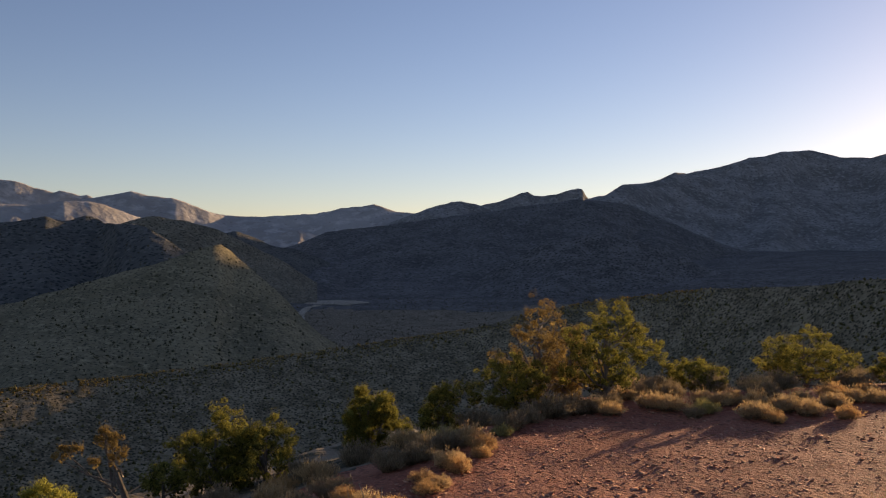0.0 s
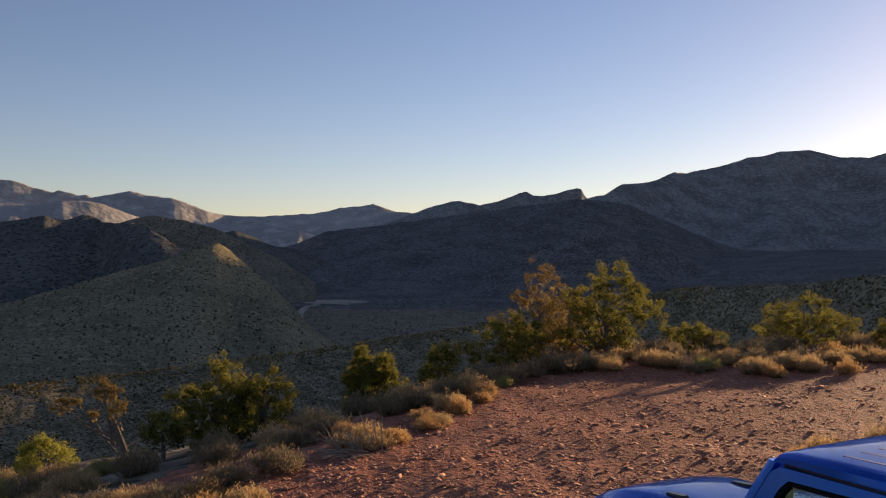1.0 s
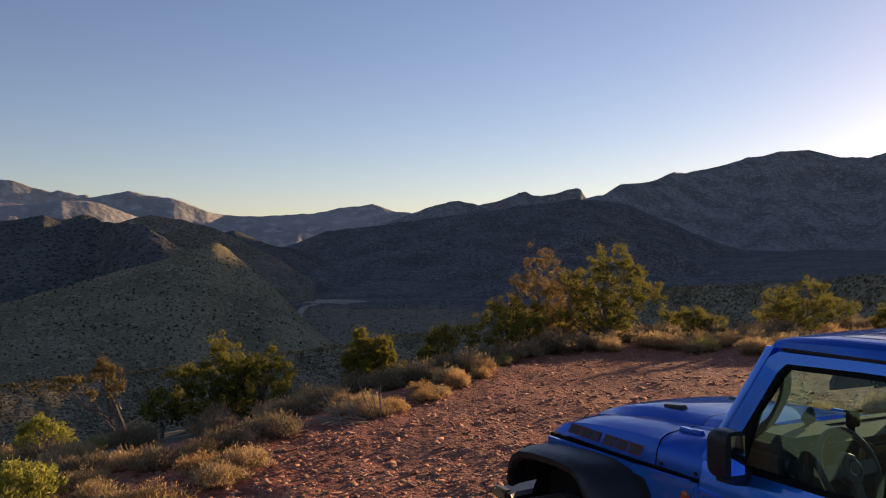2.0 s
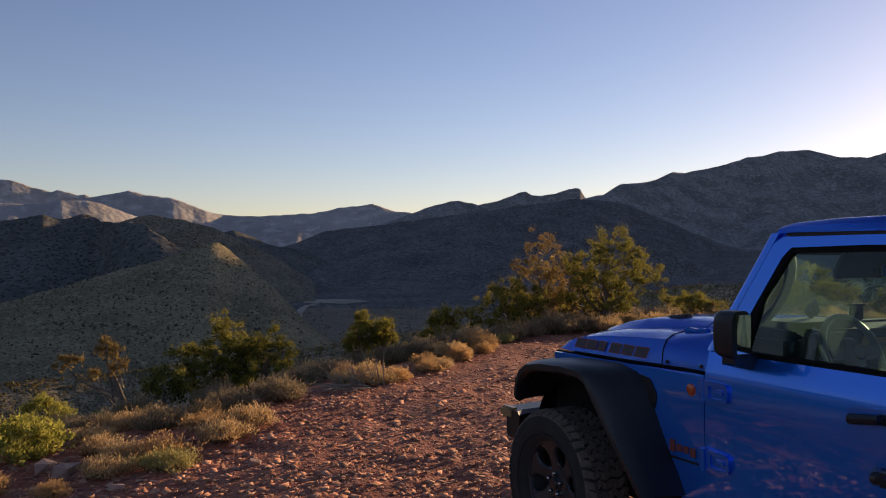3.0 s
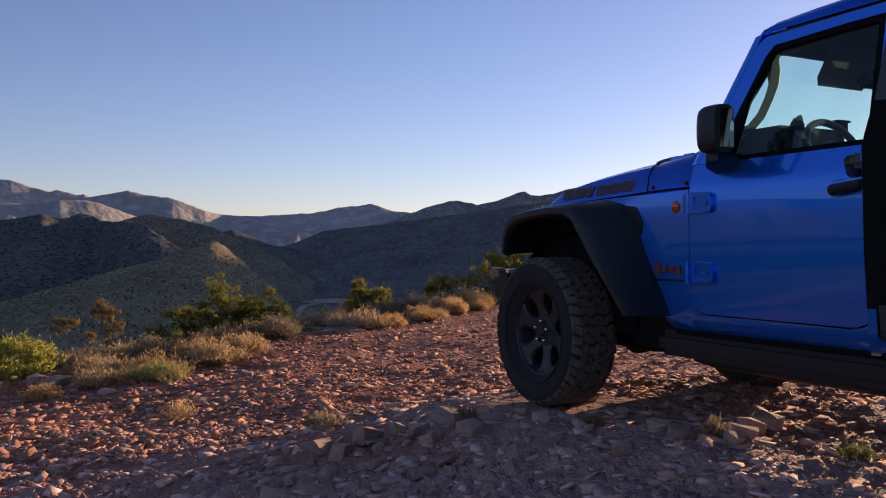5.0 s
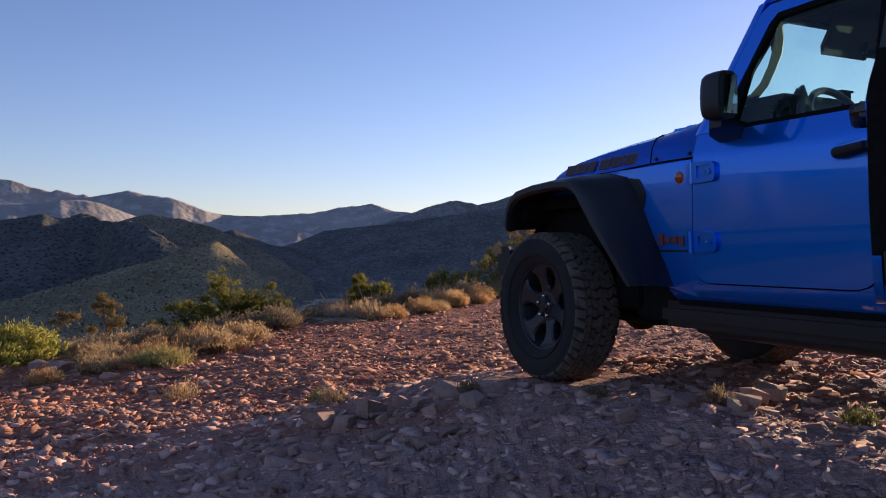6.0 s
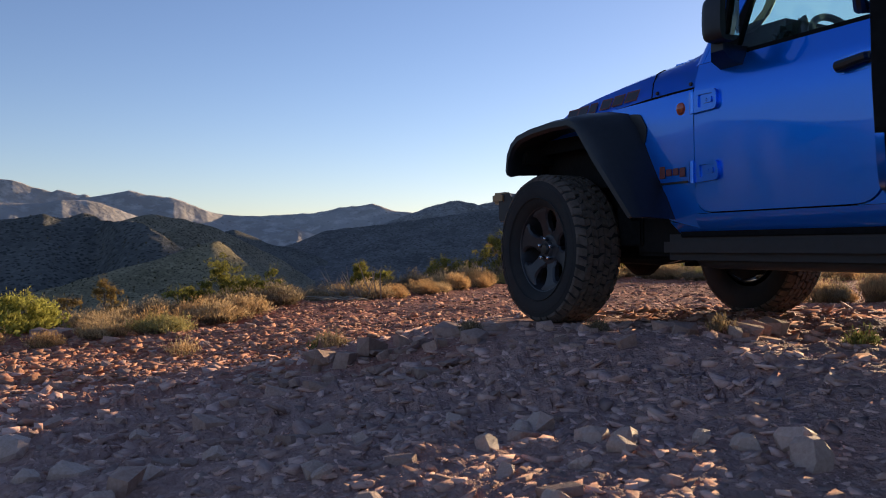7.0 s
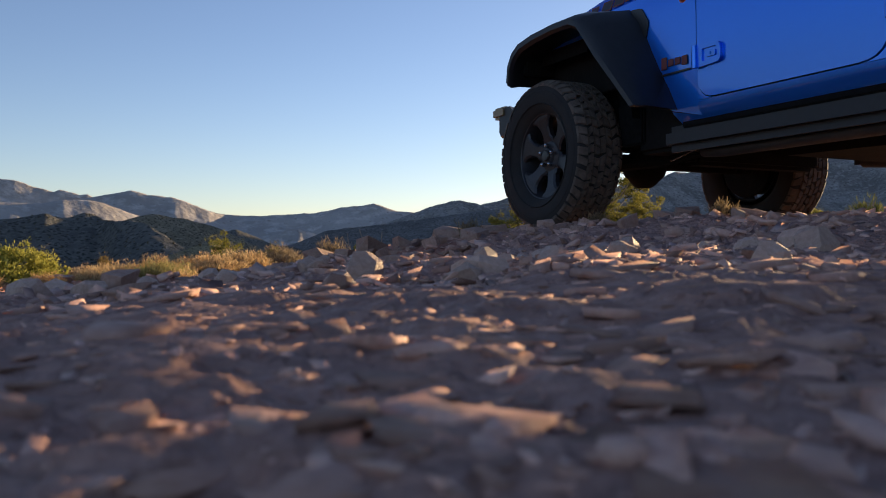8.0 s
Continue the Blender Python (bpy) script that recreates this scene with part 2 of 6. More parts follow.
def ridge_height(spec, x, y):
    """Height of a ridge at x, y: crest line by bearing, falling to its foot on both sides."""
    name, bear, dist, rise, front, behind, foot, gully, sharp, seed, soft = spec
    a = np.degrees(np.arctan2(x, y))
    r = np.hypot(x, y)
    d, z = (sum(np.interp(a + k * soft, bear, v) for k in (-1, -0.5, 0, 0.5, 1)) / 5 for v in (dist, rise))
    z = (z + 0.0014) * d * np.cos(np.radians(a))
    t = np.where(r < d, (d - r) / front, (r - d) / behind)
    w = np.radians(a) * d
    bend = 0.5 * fbm(w / (gully * 30) + 3, r / (gully * 30), 2, seed + 5)
    ribs = sum(0.5**k * np.abs(vnoise(w / (gully * 13) * 2**k + bend + 7 * k, r / (gully * 32) * 2**k + 0.4 * bend, seed + k)) for k in range(4))
    ribs = 1.25 - 1.3 * ribs
    tc = np.clip(t, 0, 1.35)
    z = z + d * 0.0009 * fbm(a * 0.9, r / (0.02 * d) + seed, 3, seed) * (1 - smooth(0.05, 0.4, tc))
    shape = (1 - np.clip(tc, 0, 1)) ** sharp
    z = foot + (z - foot) * shape - gully * ribs * smooth(0.0, 0.18, tc) * (1 - smooth(0.75, 1.05, tc))
    return z - 60 * np.maximum(tc - 1, 0)


def ridge(name, label, bear, dist, rise, front, behind, foot, gully, sharp, seed, mat, step=0.12, rows=90, soft=0.15):
    spec = (name, bear, dist, rise, front, behind, foot, gully, sharp, seed, soft)
    RIDGES.append(spec)
    a = np.radians(np.arange(bear[0], bear[-1] + step, step))
    d = np.interp(np.degrees(a), bear, dist)
    s = np.linspace(-1.15, 1.0, rows)
    s = np.sign(s) * np.abs(s) ** 1.15
    s[np.argmin(np.abs(s))] = 0.0
    r = d[None, :] + np.where(s < 0, s * front, s * behind)[:, None]
    x, y = r * np.sin(a)[None, :], r * np.cos(a)[None, :]
    z = ridge_height(spec, x, y)
    me = grid_mesh(name, np.stack([x, y, z], -1))
    me.materials.append(mat)
    return tagged(new(name, me), label, "mountain", kind="structure")


# ground sheet: rings from the middle of the shelf to the horizon
def build_ground():
    az = np.concatenate([np.arange(-42, 42, 0.22), np.arange(42, 318, 2.3)])
    radii = 0.12 * 1.0165 ** np.arange(268)
    radii = np.concatenate([radii, radii[-1] * 1.03 ** np.arange(1, 230)])
    radii = radii[radii < 9000]
    a = np.radians(az)
    x, y = radii[:, None] * np.sin(a)[None], radii[:, None] * np.cos(a)[None]
    me = grid_mesh("ground", np.stack([x, y, ground_height(x, y)], -1)[:, ::-1], wrap=True)
    n = len(az)
    hub = bmesh.new()
    hub.from_mesh(me)
    hub.verts.ensure_lookup_table()
    hub.faces.new([hub.verts[i] for i in range(n)])
    bmesh.ops.recalc_face_normals(hub, faces=hub.faces)
    hub.to_mesh(me)
    hub.free()
    me.materials.append(M_NEAR)
    me.materials.append(M_SCRUB)
    me.materials.append(M_SLOPE)
    centre = np.zeros(len(me.polygons) * 3)
    me.polygons.foreach_get("center", centre)
    c = centre.reshape(-1, 3)
    far = (c[:, 1] - edge_line(c[:, 0]) > 5.5 + 2.5 * vnoise(c[:, 0] / 2, c[:, 1] / 2)) | (np.hypot(c[:, 0], c[:, 1]) > 60)
    r = np.hypot(c[:, 0], c[:, 1])
    index = far.astype(np.int32) + (r > 1250 + 150 * vnoise(c[:, 0] / 90, c[:, 1] / 90))
    me.polygons.foreach_set("material_index", index.astype(np.int32))
    me.polygons.foreach_set("use_smooth", (r > 7) | (r < 1.8))
    return tagged(new("ground", me), "red gravel shelf dropping to a scrub-covered desert valley", "ground", kind="structure")


ground = build_ground()


ridge("spur_ridge", "low scrub-covered spur in shade with a sunlit crest",
      [-40, -27.91, -20.52, -13.45, -5.56, 1.78, 8.3, 13.53, 18.53, 23.25, 27.91, 44], [350, 370, 390, 400, 420, 440, 440, 430, 400, 370, 340, 300],
      [-0.18, -0.1561, -0.1412, -0.1257, -0.1047, -0.0878, -0.0588, -0.0466, -0.0365, -0.0345, -0.0223, 0.0], 135, 110, -96, 1.6, 0.95, 11, M_SPUR, 0.15, 90, 1.2)
ridge("cone_hill", "rounded scrub-covered hill in shade with a sunlit tip",
      [-40, -29.69, -26.07, -23.19, -20.86, -18.11, -16.7, -15.09, -14.55, -13.82, -12.72, -11.61, -10.49, -9.36, -8.42, -7.09, -5.17], [790, 800, 815, 828, 840, 856, 868, 890, 903, 902, 885, 864, 842, 822, 806, 790, 770],
      [-0.09, -0.0723, -0.0534, -0.0358, -0.023, -0.0074, 0.002, 0.0101, 0.0068, -0.0068, -0.023, -0.0405, -0.0601, -0.0818, -0.0966, -0.1142, -0.1345], 330, 260, -98, 3.0, 1.15, 21, M_CONE, 0.09, 110, 0.35)
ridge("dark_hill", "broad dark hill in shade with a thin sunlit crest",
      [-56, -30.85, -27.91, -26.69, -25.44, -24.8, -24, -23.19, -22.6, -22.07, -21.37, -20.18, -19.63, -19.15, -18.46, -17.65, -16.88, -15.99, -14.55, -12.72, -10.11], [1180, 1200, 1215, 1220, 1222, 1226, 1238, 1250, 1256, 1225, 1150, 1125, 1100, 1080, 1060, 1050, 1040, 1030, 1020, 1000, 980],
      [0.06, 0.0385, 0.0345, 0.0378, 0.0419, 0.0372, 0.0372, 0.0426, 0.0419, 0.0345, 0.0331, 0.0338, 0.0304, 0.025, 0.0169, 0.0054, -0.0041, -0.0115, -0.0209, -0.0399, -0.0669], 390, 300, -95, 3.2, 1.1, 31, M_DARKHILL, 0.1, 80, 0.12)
ridge("back_hill", "rounded hill with low sun on its flank",
      [-26.07, -23.19, -21.37, -20.42, -19.84, -18.94, -18.11, -17.23, -16.52, -15.27, -14.47, -13.09, -10.86, -8.61], [1680, 1690, 1700, 1705, 1710, 1715, 1720, 1725, 1730, 1740, 1750, 1760, 1790, 1810],
      [-0.0061, 0.0176, 0.0297, 0.0358, 0.0392, 0.0412, 0.0385, 0.0365, 0.0318, 0.0264, 0.0189, 0.0061, -0.0128, -0.0399], 330, 300, -85, 8, 1.0, 35, M_HILL, 0.05, 100, 0.3)
ridge("low_knoll", "small dark knoll before the far range",
      [-16.7, -15.27, -14.36, -13.89, -13.23, -12.57, -11.79, -10.49, -8.61, -6.32], [2080, 2090, 2100, 2100, 2105, 2110, 2120, 2130, 2150, 2170],
      [0.0007, 0.0155, 0.0209, 0.0223, 0.0189, 0.0135, 0.0068, 0.0027, -0.0074, -0.0264], 330, 320, -85, 8, 1.0, 36, M_DARKHILL, 0.05, 80, 0.1)
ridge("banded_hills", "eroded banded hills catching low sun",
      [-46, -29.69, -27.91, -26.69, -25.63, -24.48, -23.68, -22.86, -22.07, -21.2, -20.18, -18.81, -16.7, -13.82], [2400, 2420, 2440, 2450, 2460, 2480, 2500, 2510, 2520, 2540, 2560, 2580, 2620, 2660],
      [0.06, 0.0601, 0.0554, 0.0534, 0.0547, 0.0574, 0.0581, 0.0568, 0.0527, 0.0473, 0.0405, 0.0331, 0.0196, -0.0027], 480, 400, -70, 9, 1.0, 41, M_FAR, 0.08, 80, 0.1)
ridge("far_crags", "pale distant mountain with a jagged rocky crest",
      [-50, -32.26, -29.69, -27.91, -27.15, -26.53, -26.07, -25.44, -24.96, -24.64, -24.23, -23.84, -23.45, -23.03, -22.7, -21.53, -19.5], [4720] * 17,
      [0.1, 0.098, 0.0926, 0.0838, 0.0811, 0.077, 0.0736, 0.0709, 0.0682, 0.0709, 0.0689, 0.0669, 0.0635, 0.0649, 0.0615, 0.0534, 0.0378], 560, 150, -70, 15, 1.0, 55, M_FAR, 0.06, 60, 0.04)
ridge("far_range", "distant mountain range, its haze painted into a pale colour",
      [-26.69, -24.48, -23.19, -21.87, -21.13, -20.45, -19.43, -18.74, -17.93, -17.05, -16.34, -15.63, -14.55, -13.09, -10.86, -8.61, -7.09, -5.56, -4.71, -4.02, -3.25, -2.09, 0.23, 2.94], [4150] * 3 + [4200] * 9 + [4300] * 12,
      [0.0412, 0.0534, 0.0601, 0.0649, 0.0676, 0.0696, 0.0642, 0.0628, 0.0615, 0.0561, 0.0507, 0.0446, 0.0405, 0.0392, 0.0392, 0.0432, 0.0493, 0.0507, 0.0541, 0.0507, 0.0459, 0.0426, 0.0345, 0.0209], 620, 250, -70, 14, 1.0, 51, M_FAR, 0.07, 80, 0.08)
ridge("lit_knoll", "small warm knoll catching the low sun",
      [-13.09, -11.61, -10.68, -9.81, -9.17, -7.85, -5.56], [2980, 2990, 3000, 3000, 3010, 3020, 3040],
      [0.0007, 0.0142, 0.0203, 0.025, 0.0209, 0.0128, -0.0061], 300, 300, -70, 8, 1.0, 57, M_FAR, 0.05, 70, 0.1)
ridge("mesa_ridge", "distant rocky ridge ending in a blunt knob",
      [-0.93, 1.39, 2.94, 3.9, 4.48, 5.25, 5.79, 6.21, 6.78, 7.73, 8.3, 8.68, 9.14, 9.44, 9.66, 9.89, 10.56, 12.79], [4500] * 18,
      [0.0277, 0.0453, 0.0541, 0.0581, 0.0622, 0.0669, 0.0689, 0.0649, 0.0642, 0.0662, 0.0696, 0.0716, 0.073, 0.0716, 0.0649, 0.0601, 0.0514, 0.0345], 500, 300, -20, 14, 0.9, 61, M_RANGE, 0.04, 90, 0.03)
ridge("middle_peak", "rounded ridge with a warm sunlit flank",
      [-8.61, -5.56, -3.25, -1.7, -0.35, 0.62, 1.32, 2.17, 3.02, 3.71, 5.63, 8.3], [3900] * 12,
      [0.0007, 0.0196, 0.0345, 0.0439, 0.0534, 0.0568, 0.0574, 0.0547, 0.0493, 0.0453, 0.0358, 0.0209], 600, 400, -40, 13, 1.0, 71, M_RANGE, 0.06, 100, 0.1)
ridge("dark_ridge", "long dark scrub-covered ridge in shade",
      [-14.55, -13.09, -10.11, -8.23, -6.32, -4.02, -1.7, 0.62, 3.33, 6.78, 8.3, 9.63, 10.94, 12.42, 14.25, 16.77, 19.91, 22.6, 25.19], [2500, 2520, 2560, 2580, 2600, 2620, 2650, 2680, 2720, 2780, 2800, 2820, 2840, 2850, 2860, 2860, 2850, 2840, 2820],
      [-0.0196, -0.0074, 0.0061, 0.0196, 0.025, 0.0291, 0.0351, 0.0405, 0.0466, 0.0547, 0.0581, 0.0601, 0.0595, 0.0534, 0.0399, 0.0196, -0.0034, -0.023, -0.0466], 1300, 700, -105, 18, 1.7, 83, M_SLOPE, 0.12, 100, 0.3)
ridge("rocky_foothill", "low rocky foothill in shade before the range",
      [-5.56, -1.7, 1.78, 4.48, 6.4, 8.68, 10.56, 12.42, 14.25, 15.7, 17.83, 20.25, 22.6], [1760, 1770, 1800, 1830, 1850, 1870, 1880, 1880, 1870, 1860, 1840, 1820, 1800],
      [-0.1885, -0.1074, -0.0432, -0.0115, 0.0047, 0.0149, 0.0189, 0.0142, 0.0054, -0.0061, -0.0223, -0.0432, -0.0804], 520, 500, -105, 9, 1.6, 85, M_ROCKY, 0.08, 90, 0.5)
# past 28 degrees the unseen crest is notched to place sun and shade
ridge("right_range", "massive mountain range in shade against the sun",
      [-3.25, -0.15, 2.94, 6.78, 9.81, 10.94, 12.05, 13.53, 14.44, 15.52, 16.24, 17.83, 18.88, 20.08, 20.93, 21.93, 22.93, 23.74, 24.55, 25.34, 26.44, 27.06, 27.91, 29.9, 30.4, 30.9, 31.4, 32.5, 38.2, 39, 41, 52],
      [2950, 3000, 3100, 3200, 3320, 3400, 3540, 3720, 3850, 3980, 4060, 4250, 4330, 4400, 4440, 4480, 4560, 4620, 4630, 4640, 4640, 4640, 4620, 4600, 4600, 4600, 4600, 4600, 4600, 4600, 4600, 4500],
      [-0.0804, -0.0264, 0.0142, 0.0399, 0.0601, 0.0649, 0.0764, 0.0797, 0.0831, 0.0926, 0.0899, 0.098, 0.1007, 0.1101, 0.1122, 0.1176, 0.1169, 0.1182, 0.1149, 0.1108, 0.1095, 0.1081, 0.1155, 0.123, 0.115, 0.115, 0.127, 0.125, 0.125, 0.112, 0.112, 0.11], 1950, 600, -112, 42, 1.8, 81, M_RANGE, 0.1, 100, 0.03)
ridge("west_hills", "long hills beyond the valley", [-150, -130, -110, -97, -86, -83, -80, -77, -74, -71, -68, -65, -60, -50, -40], [2900] * 15,
      [e / math.cos(radians(a)) for a, e in ((-150, 0.05), (-130, 0.06), (-110, 0.07), (-97, 0.08), (-86, 0.085), (-83, 0.093), (-80, 0.083), (-77, 0.09), (-74, 0.105), (-71, 0.112), (-68, 0.095), (-65, 0.088), (-60, 0.092), (-50, 0.08), (-40, 0.07))], 800, 500, -60, 30, 1.0, 91, M_HILL, 0.5, 60)


def drape(name, label, spots, widths, mat, names, lift=0.4, steps=60):
    """A strip of bare ground laid over the land, its width changing on the way."""
    t = np.linspace(0, 1, steps)
    k = np.linspace(0, 1, len(spots))
    px, py = np.interp(t, k, [s[0] for s in spots]), np.interp(t, k, [s[1] for s in spots])
    px, py = (np.convolve(np.pad(a, 4, "edge"), np.ones(9) / 9, "valid") for a in (px, py))
    w = np.interp(t, k, widths) * (1 + 0.25 * vnoise(t * 14, t * 0 + 3))
    dx, dy = np.gradient(px), np.gradient(py)
    ln = np.hypot(dx, dy)
    nx, ny = -dy / ln, dx / ln
    s = np.linspace(-0.5, 0.5, 7)
    x, y = px[:, None] + nx[:, None] * w[:, None] * s, py[:, None] + ny[:, None] * w[:, None] * s
    me = grid_mesh(name, np.stack([x, y, land(x, y, names) + lift], -1))
    me.materials.append(mat)
    return tagged(new(name, me), label, "road", kind="structure")


def land(x, y, names):
    z = ground_height(x, y)
    for spec in RIDGES:
        if spec[0] in names:
            a = np.degrees(np.arctan2(x, y))
            h = np.where((a > spec[1][0]) & (a < spec[1][-1]), ridge_height(spec, x, y), -999)
            z = np.maximum(z, h)
    return z


M_WASH = terrain_material("pale_dry_wash", (0.34, 0.285, 0.215), (0.42, 0.355, 0.27), (0.10, 0.085, 0.05), 30.0, 3.0, -0.1, 0.4, 6.0)
NEARBY = ("spur_ridge", "cone_hill", "dark_ridge", "right_range")
drape("dirt_road", "pale dirt road along the valley floor", [(-150, 900), (-162, 980), (-190, 1110), (-210, 1250), (-216, 1330), (-204, 1400)], [3, 9, 10, 10, 12, 10], M_WASH, NEARBY, 0.8)
drape("bare_flat", "pale bare flat beside the dirt road", [(-222, 1400), (-204, 1425), (-180, 1440), (-155, 1445), (-138, 1435)], [25, 110, 130, 100, 25], M_WASH, NEARBY, 1.2)


# ---- building helpers ----
def part(name, bm, mat, parent=None, label="", smooth_shade=False, recalc=True):
    if recalc:
        bmesh.ops.recalc_face_normals(bm, faces=bm.faces)
    me = bpy.data.meshes.new(name)
    bm.to_mesh(me)
    bm.free()
    me.materials.append(mat)
    if smooth_shade:
        me.polygons.foreach_set("use_smooth", [True] * len(me.polygons))
        me.set_sharp_from_angle(angle=radians(35))
    ob = new(name, me)
    ob.parent = parent
    return tagged(ob, label)


def box(u0, u1, v0, v1, z0, z1, bevel=0.015, segments=2):
    bm = bmesh.new()
    bmesh.ops.create_cube(bm, size=1)
    for p in bm.verts:
        p.co = Vector(((u0 + u1) / 2 + p.co.x * (u1 - u0), (v0 + v1) / 2 + p.co.y * (v1 - v0), (z0 + z1) / 2 + p.co.z * (z1 - z0)))
    if bevel:
        bmesh.ops.bevel(bm, geom=bm.edges[:], offset=bevel, segments=segments, affect="EDGES")
    return bm


def merged(*bms):
    out = bmesh.new()
    for b in bms:
        me = bpy.data.meshes.new("tmp")
        b.to_mesh(me)
        b.free()
        out.from_mesh(me)
        bpy.data.meshes.remove(me)
    return out


def moved(bm, m):
    bmesh.ops.transform(bm, matrix=m, verts=bm.verts)
    return bm


def rounded(points, r, steps=4):
    """A polygon with its corners rounded."""
    out, n = [], len(points)
    for i, p in enumerate(points):
        rr = r[i] if isinstance(r, (list, tuple)) else r
        a, b, c = Vector(points[i - 1]), Vector(p), Vector(points[(i + 1) % n])
        if rr <= 0:
            out.append(tuple(b))
            continue
        d0, d1 = (a - b).normalized(), (c - b).normalized()
        s, e = b + d0 * rr, b + d1 * rr
        for k in range(steps + 1):
            t = k / steps
            q = (1 - t) ** 2 * s + 2 * t * (1 - t) * b + t * t * e
            out.append((q.x, q.y))
    return out


def side_v(z):
    """Half width of the body's side at a height."""
    return float(np.interp(z, [0.40, 0.475, 0.525, 0.55, 0.85, 1.125, 1.165, 1.25, 1.80, 1.9], [0.60, 0.655, 0.694, 0.70, 0.715, 0.721, 0.714, 0.692, 0.605, 0.585]))


def panel(poly, thick=0.02, s=1, out=0.0, cuts=(0.7, 0.85, 1.0, 1.125, 1.165, 1.21)):
    """A curved body panel from a polygon in (u, z), on the left (s = 1) or right (s = -1) side."""
    bm = bmesh.new()
    bm.faces.new([bm.verts.new((u, 0, z)) for u, z in poly])
    for c in cuts:
        bmesh.ops.bisect_plane(bm, geom=bm.verts[:] + bm.edges[:] + bm.faces[:], plane_co=(0, 0, c), plane_no=(0, 0, 1))
    top = bm.faces[:]
    back = bmesh.ops.extrude_face_region(bm, geom=top)
    inner = {e for e in back["geom"] if isinstance(e, bmesh.types.BMVert)}
    for p in bm.verts:
        p.co.y = s * (side_v(p.co.z) + out - (thick if p in inner else 0))
    return bm


def frame_panel(outer, inner, thick=0.03, s=1, out=0.0):
    """A ring between two outlines of as many points, on the body's side."""
    bm = bmesh.new()
    n = len(outer)
    rows = []
    for pts, dv in ((outer, 0), (inner, 0), (inner, -thick), (outer, -thick)):
        rows.append([bm.verts.new((u, s * (side_v(z) + out + dv), z)) for u, z in pts])
    for a in range(4):
        for i in range(n):
            bm.faces.new([rows[a][i], rows[a][(i + 1) % n], rows[(a + 1) % 4][(i + 1) % n], rows[(a + 1) % 4][i]])
    return bm


def loft(rings, closed=True, caps=True):
    bm = bmesh.new()
    vs = [[bm.verts.new(p) for p in ring] for ring in rings]
    n = len(rings[0])
    for a, b in zip(vs[:-1], vs[1:]):
        for i in range(n if closed else n - 1):
            j = (i + 1) % n
            bm.faces.new([a[i], a[j], b[j], b[i]])
    if caps and closed:
        bm.faces.new(vs[0][::-1])
        bm.faces.new(vs[-1])
    return bm


def tube(points, radius, sides=8):
    """A round bar along points; radius may be one number or one a point."""
    rings, prev = [], None
    pts = [Vector(p) for p in points]
    for i, p in enumerate(pts):
        d = (pts[min(i + 1, len(pts) - 1)] - pts[max(i - 1, 0)]).normalized()
        a = d.orthogonal().normalized() if prev is None else (prev - d * prev.dot(d)).normalized()
        prev = a
        b = d.cross(a)
        r = radius[i] if isinstance(radius, (list, tuple)) else radius
        rings.append([p + (a * math.cos(k * 2 * math.pi / sides) + b * math.sin(k * 2 * math.pi / sides)) * r for k in range(sides)])
    return loft(rings)


def lathe(profile, steps=48, around="y"):
    """Turned round the y axis: profile of (radius, y)."""
    bm = bmesh.new()
    rings = [[bm.verts.new((r * math.cos(k * 2 * math.pi / steps), y, r * math.sin(k * 2 * math.pi / steps))) for k in range(steps)] for r, y in profile]
    for a, b in zip(rings[:-1], rings[1:]):
        for k in range(steps):
            j = (k + 1) % steps
            bm.faces.new([a[k], a[j], b[j], b[k]])
    return bm


# ---- truck materials ----
def glass(name, tint, dirt=0.05):
    m = bpy.data.materials.new(name)
    m.use_nodes = True
    nt, n = m.node_tree, m.node_tree.nodes
    n.remove(n["Principled BSDF"])
    tr, gl, mx = n.new("ShaderNodeBsdfTransparent"), n.new("ShaderNodeBsdfGlossy"), n.new("ShaderNodeMixShader")
    lw, pw, ad = n.new("ShaderNodeLayerWeight"), n.new("ShaderNodeMath"), n.new("ShaderNodeMath")
    lw.inputs[0].default_value = 0.5
    pw.operation, ad.operation = "POWER", "MULTIPLY_ADD"
    pw.inputs[1].default_value, ad.inputs[1].default_value, ad.inputs[2].default_value = 4.0, 0.85, 0.045
    tr.inputs[0].default_value = (*tint, 1)
    gl.inputs["Roughness"].default_value = 0.01
    nt.links.new(lw.outputs["Facing"], pw.inputs[0])
    nt.links.new(pw.outputs[0], ad.inputs[0])
    nt.links.new(ad.outputs[0], mx.inputs[0])
    nt.links.new(tr.outputs[0], mx.inputs[1])
    nt.links.new(gl.outputs[0], mx.inputs[2])
    # teal veil of reflected sky and glare, mixed into the glass colour
    sky_veil, film = n.new("ShaderNodeBsdfTranslucent"), n.new("ShaderNodeMixShader")
    sky_veil.inputs[0].default_value = (0.42, 0.74, 0.80, 1)
    film.inputs[0].default_value = dirt
    nt.links.new(mx.outputs[0], film.inputs[1])
    nt.links.new(sky_veil.outputs[0], film.inputs[2])
    nt.links.new(film.outputs[0], n["Material Output"].inputs[0])
    return m


M_BLUE = material("blue_metallic_paint", (0.0, 0.20, 0.86), 0.28, 0.72, other=(0.0, 0.215, 0.92), scale=900, coat=1.0, spec=0.0)
M_BLUE.node_tree.nodes["Principled BSDF"].inputs["Coat IOR"].default_value = 1.6
M_BLACK = material("black_textured_plastic", (0.008, 0.008, 0.010), 0.42, other=(0.012, 0.012, 0.015), scale=30, bump=0.25, bump_scale=500)
M_GLOSS = material("black_trim", (0.012, 0.012, 0.013), 0.3, other=(0.02, 0.02, 0.02), scale=12)
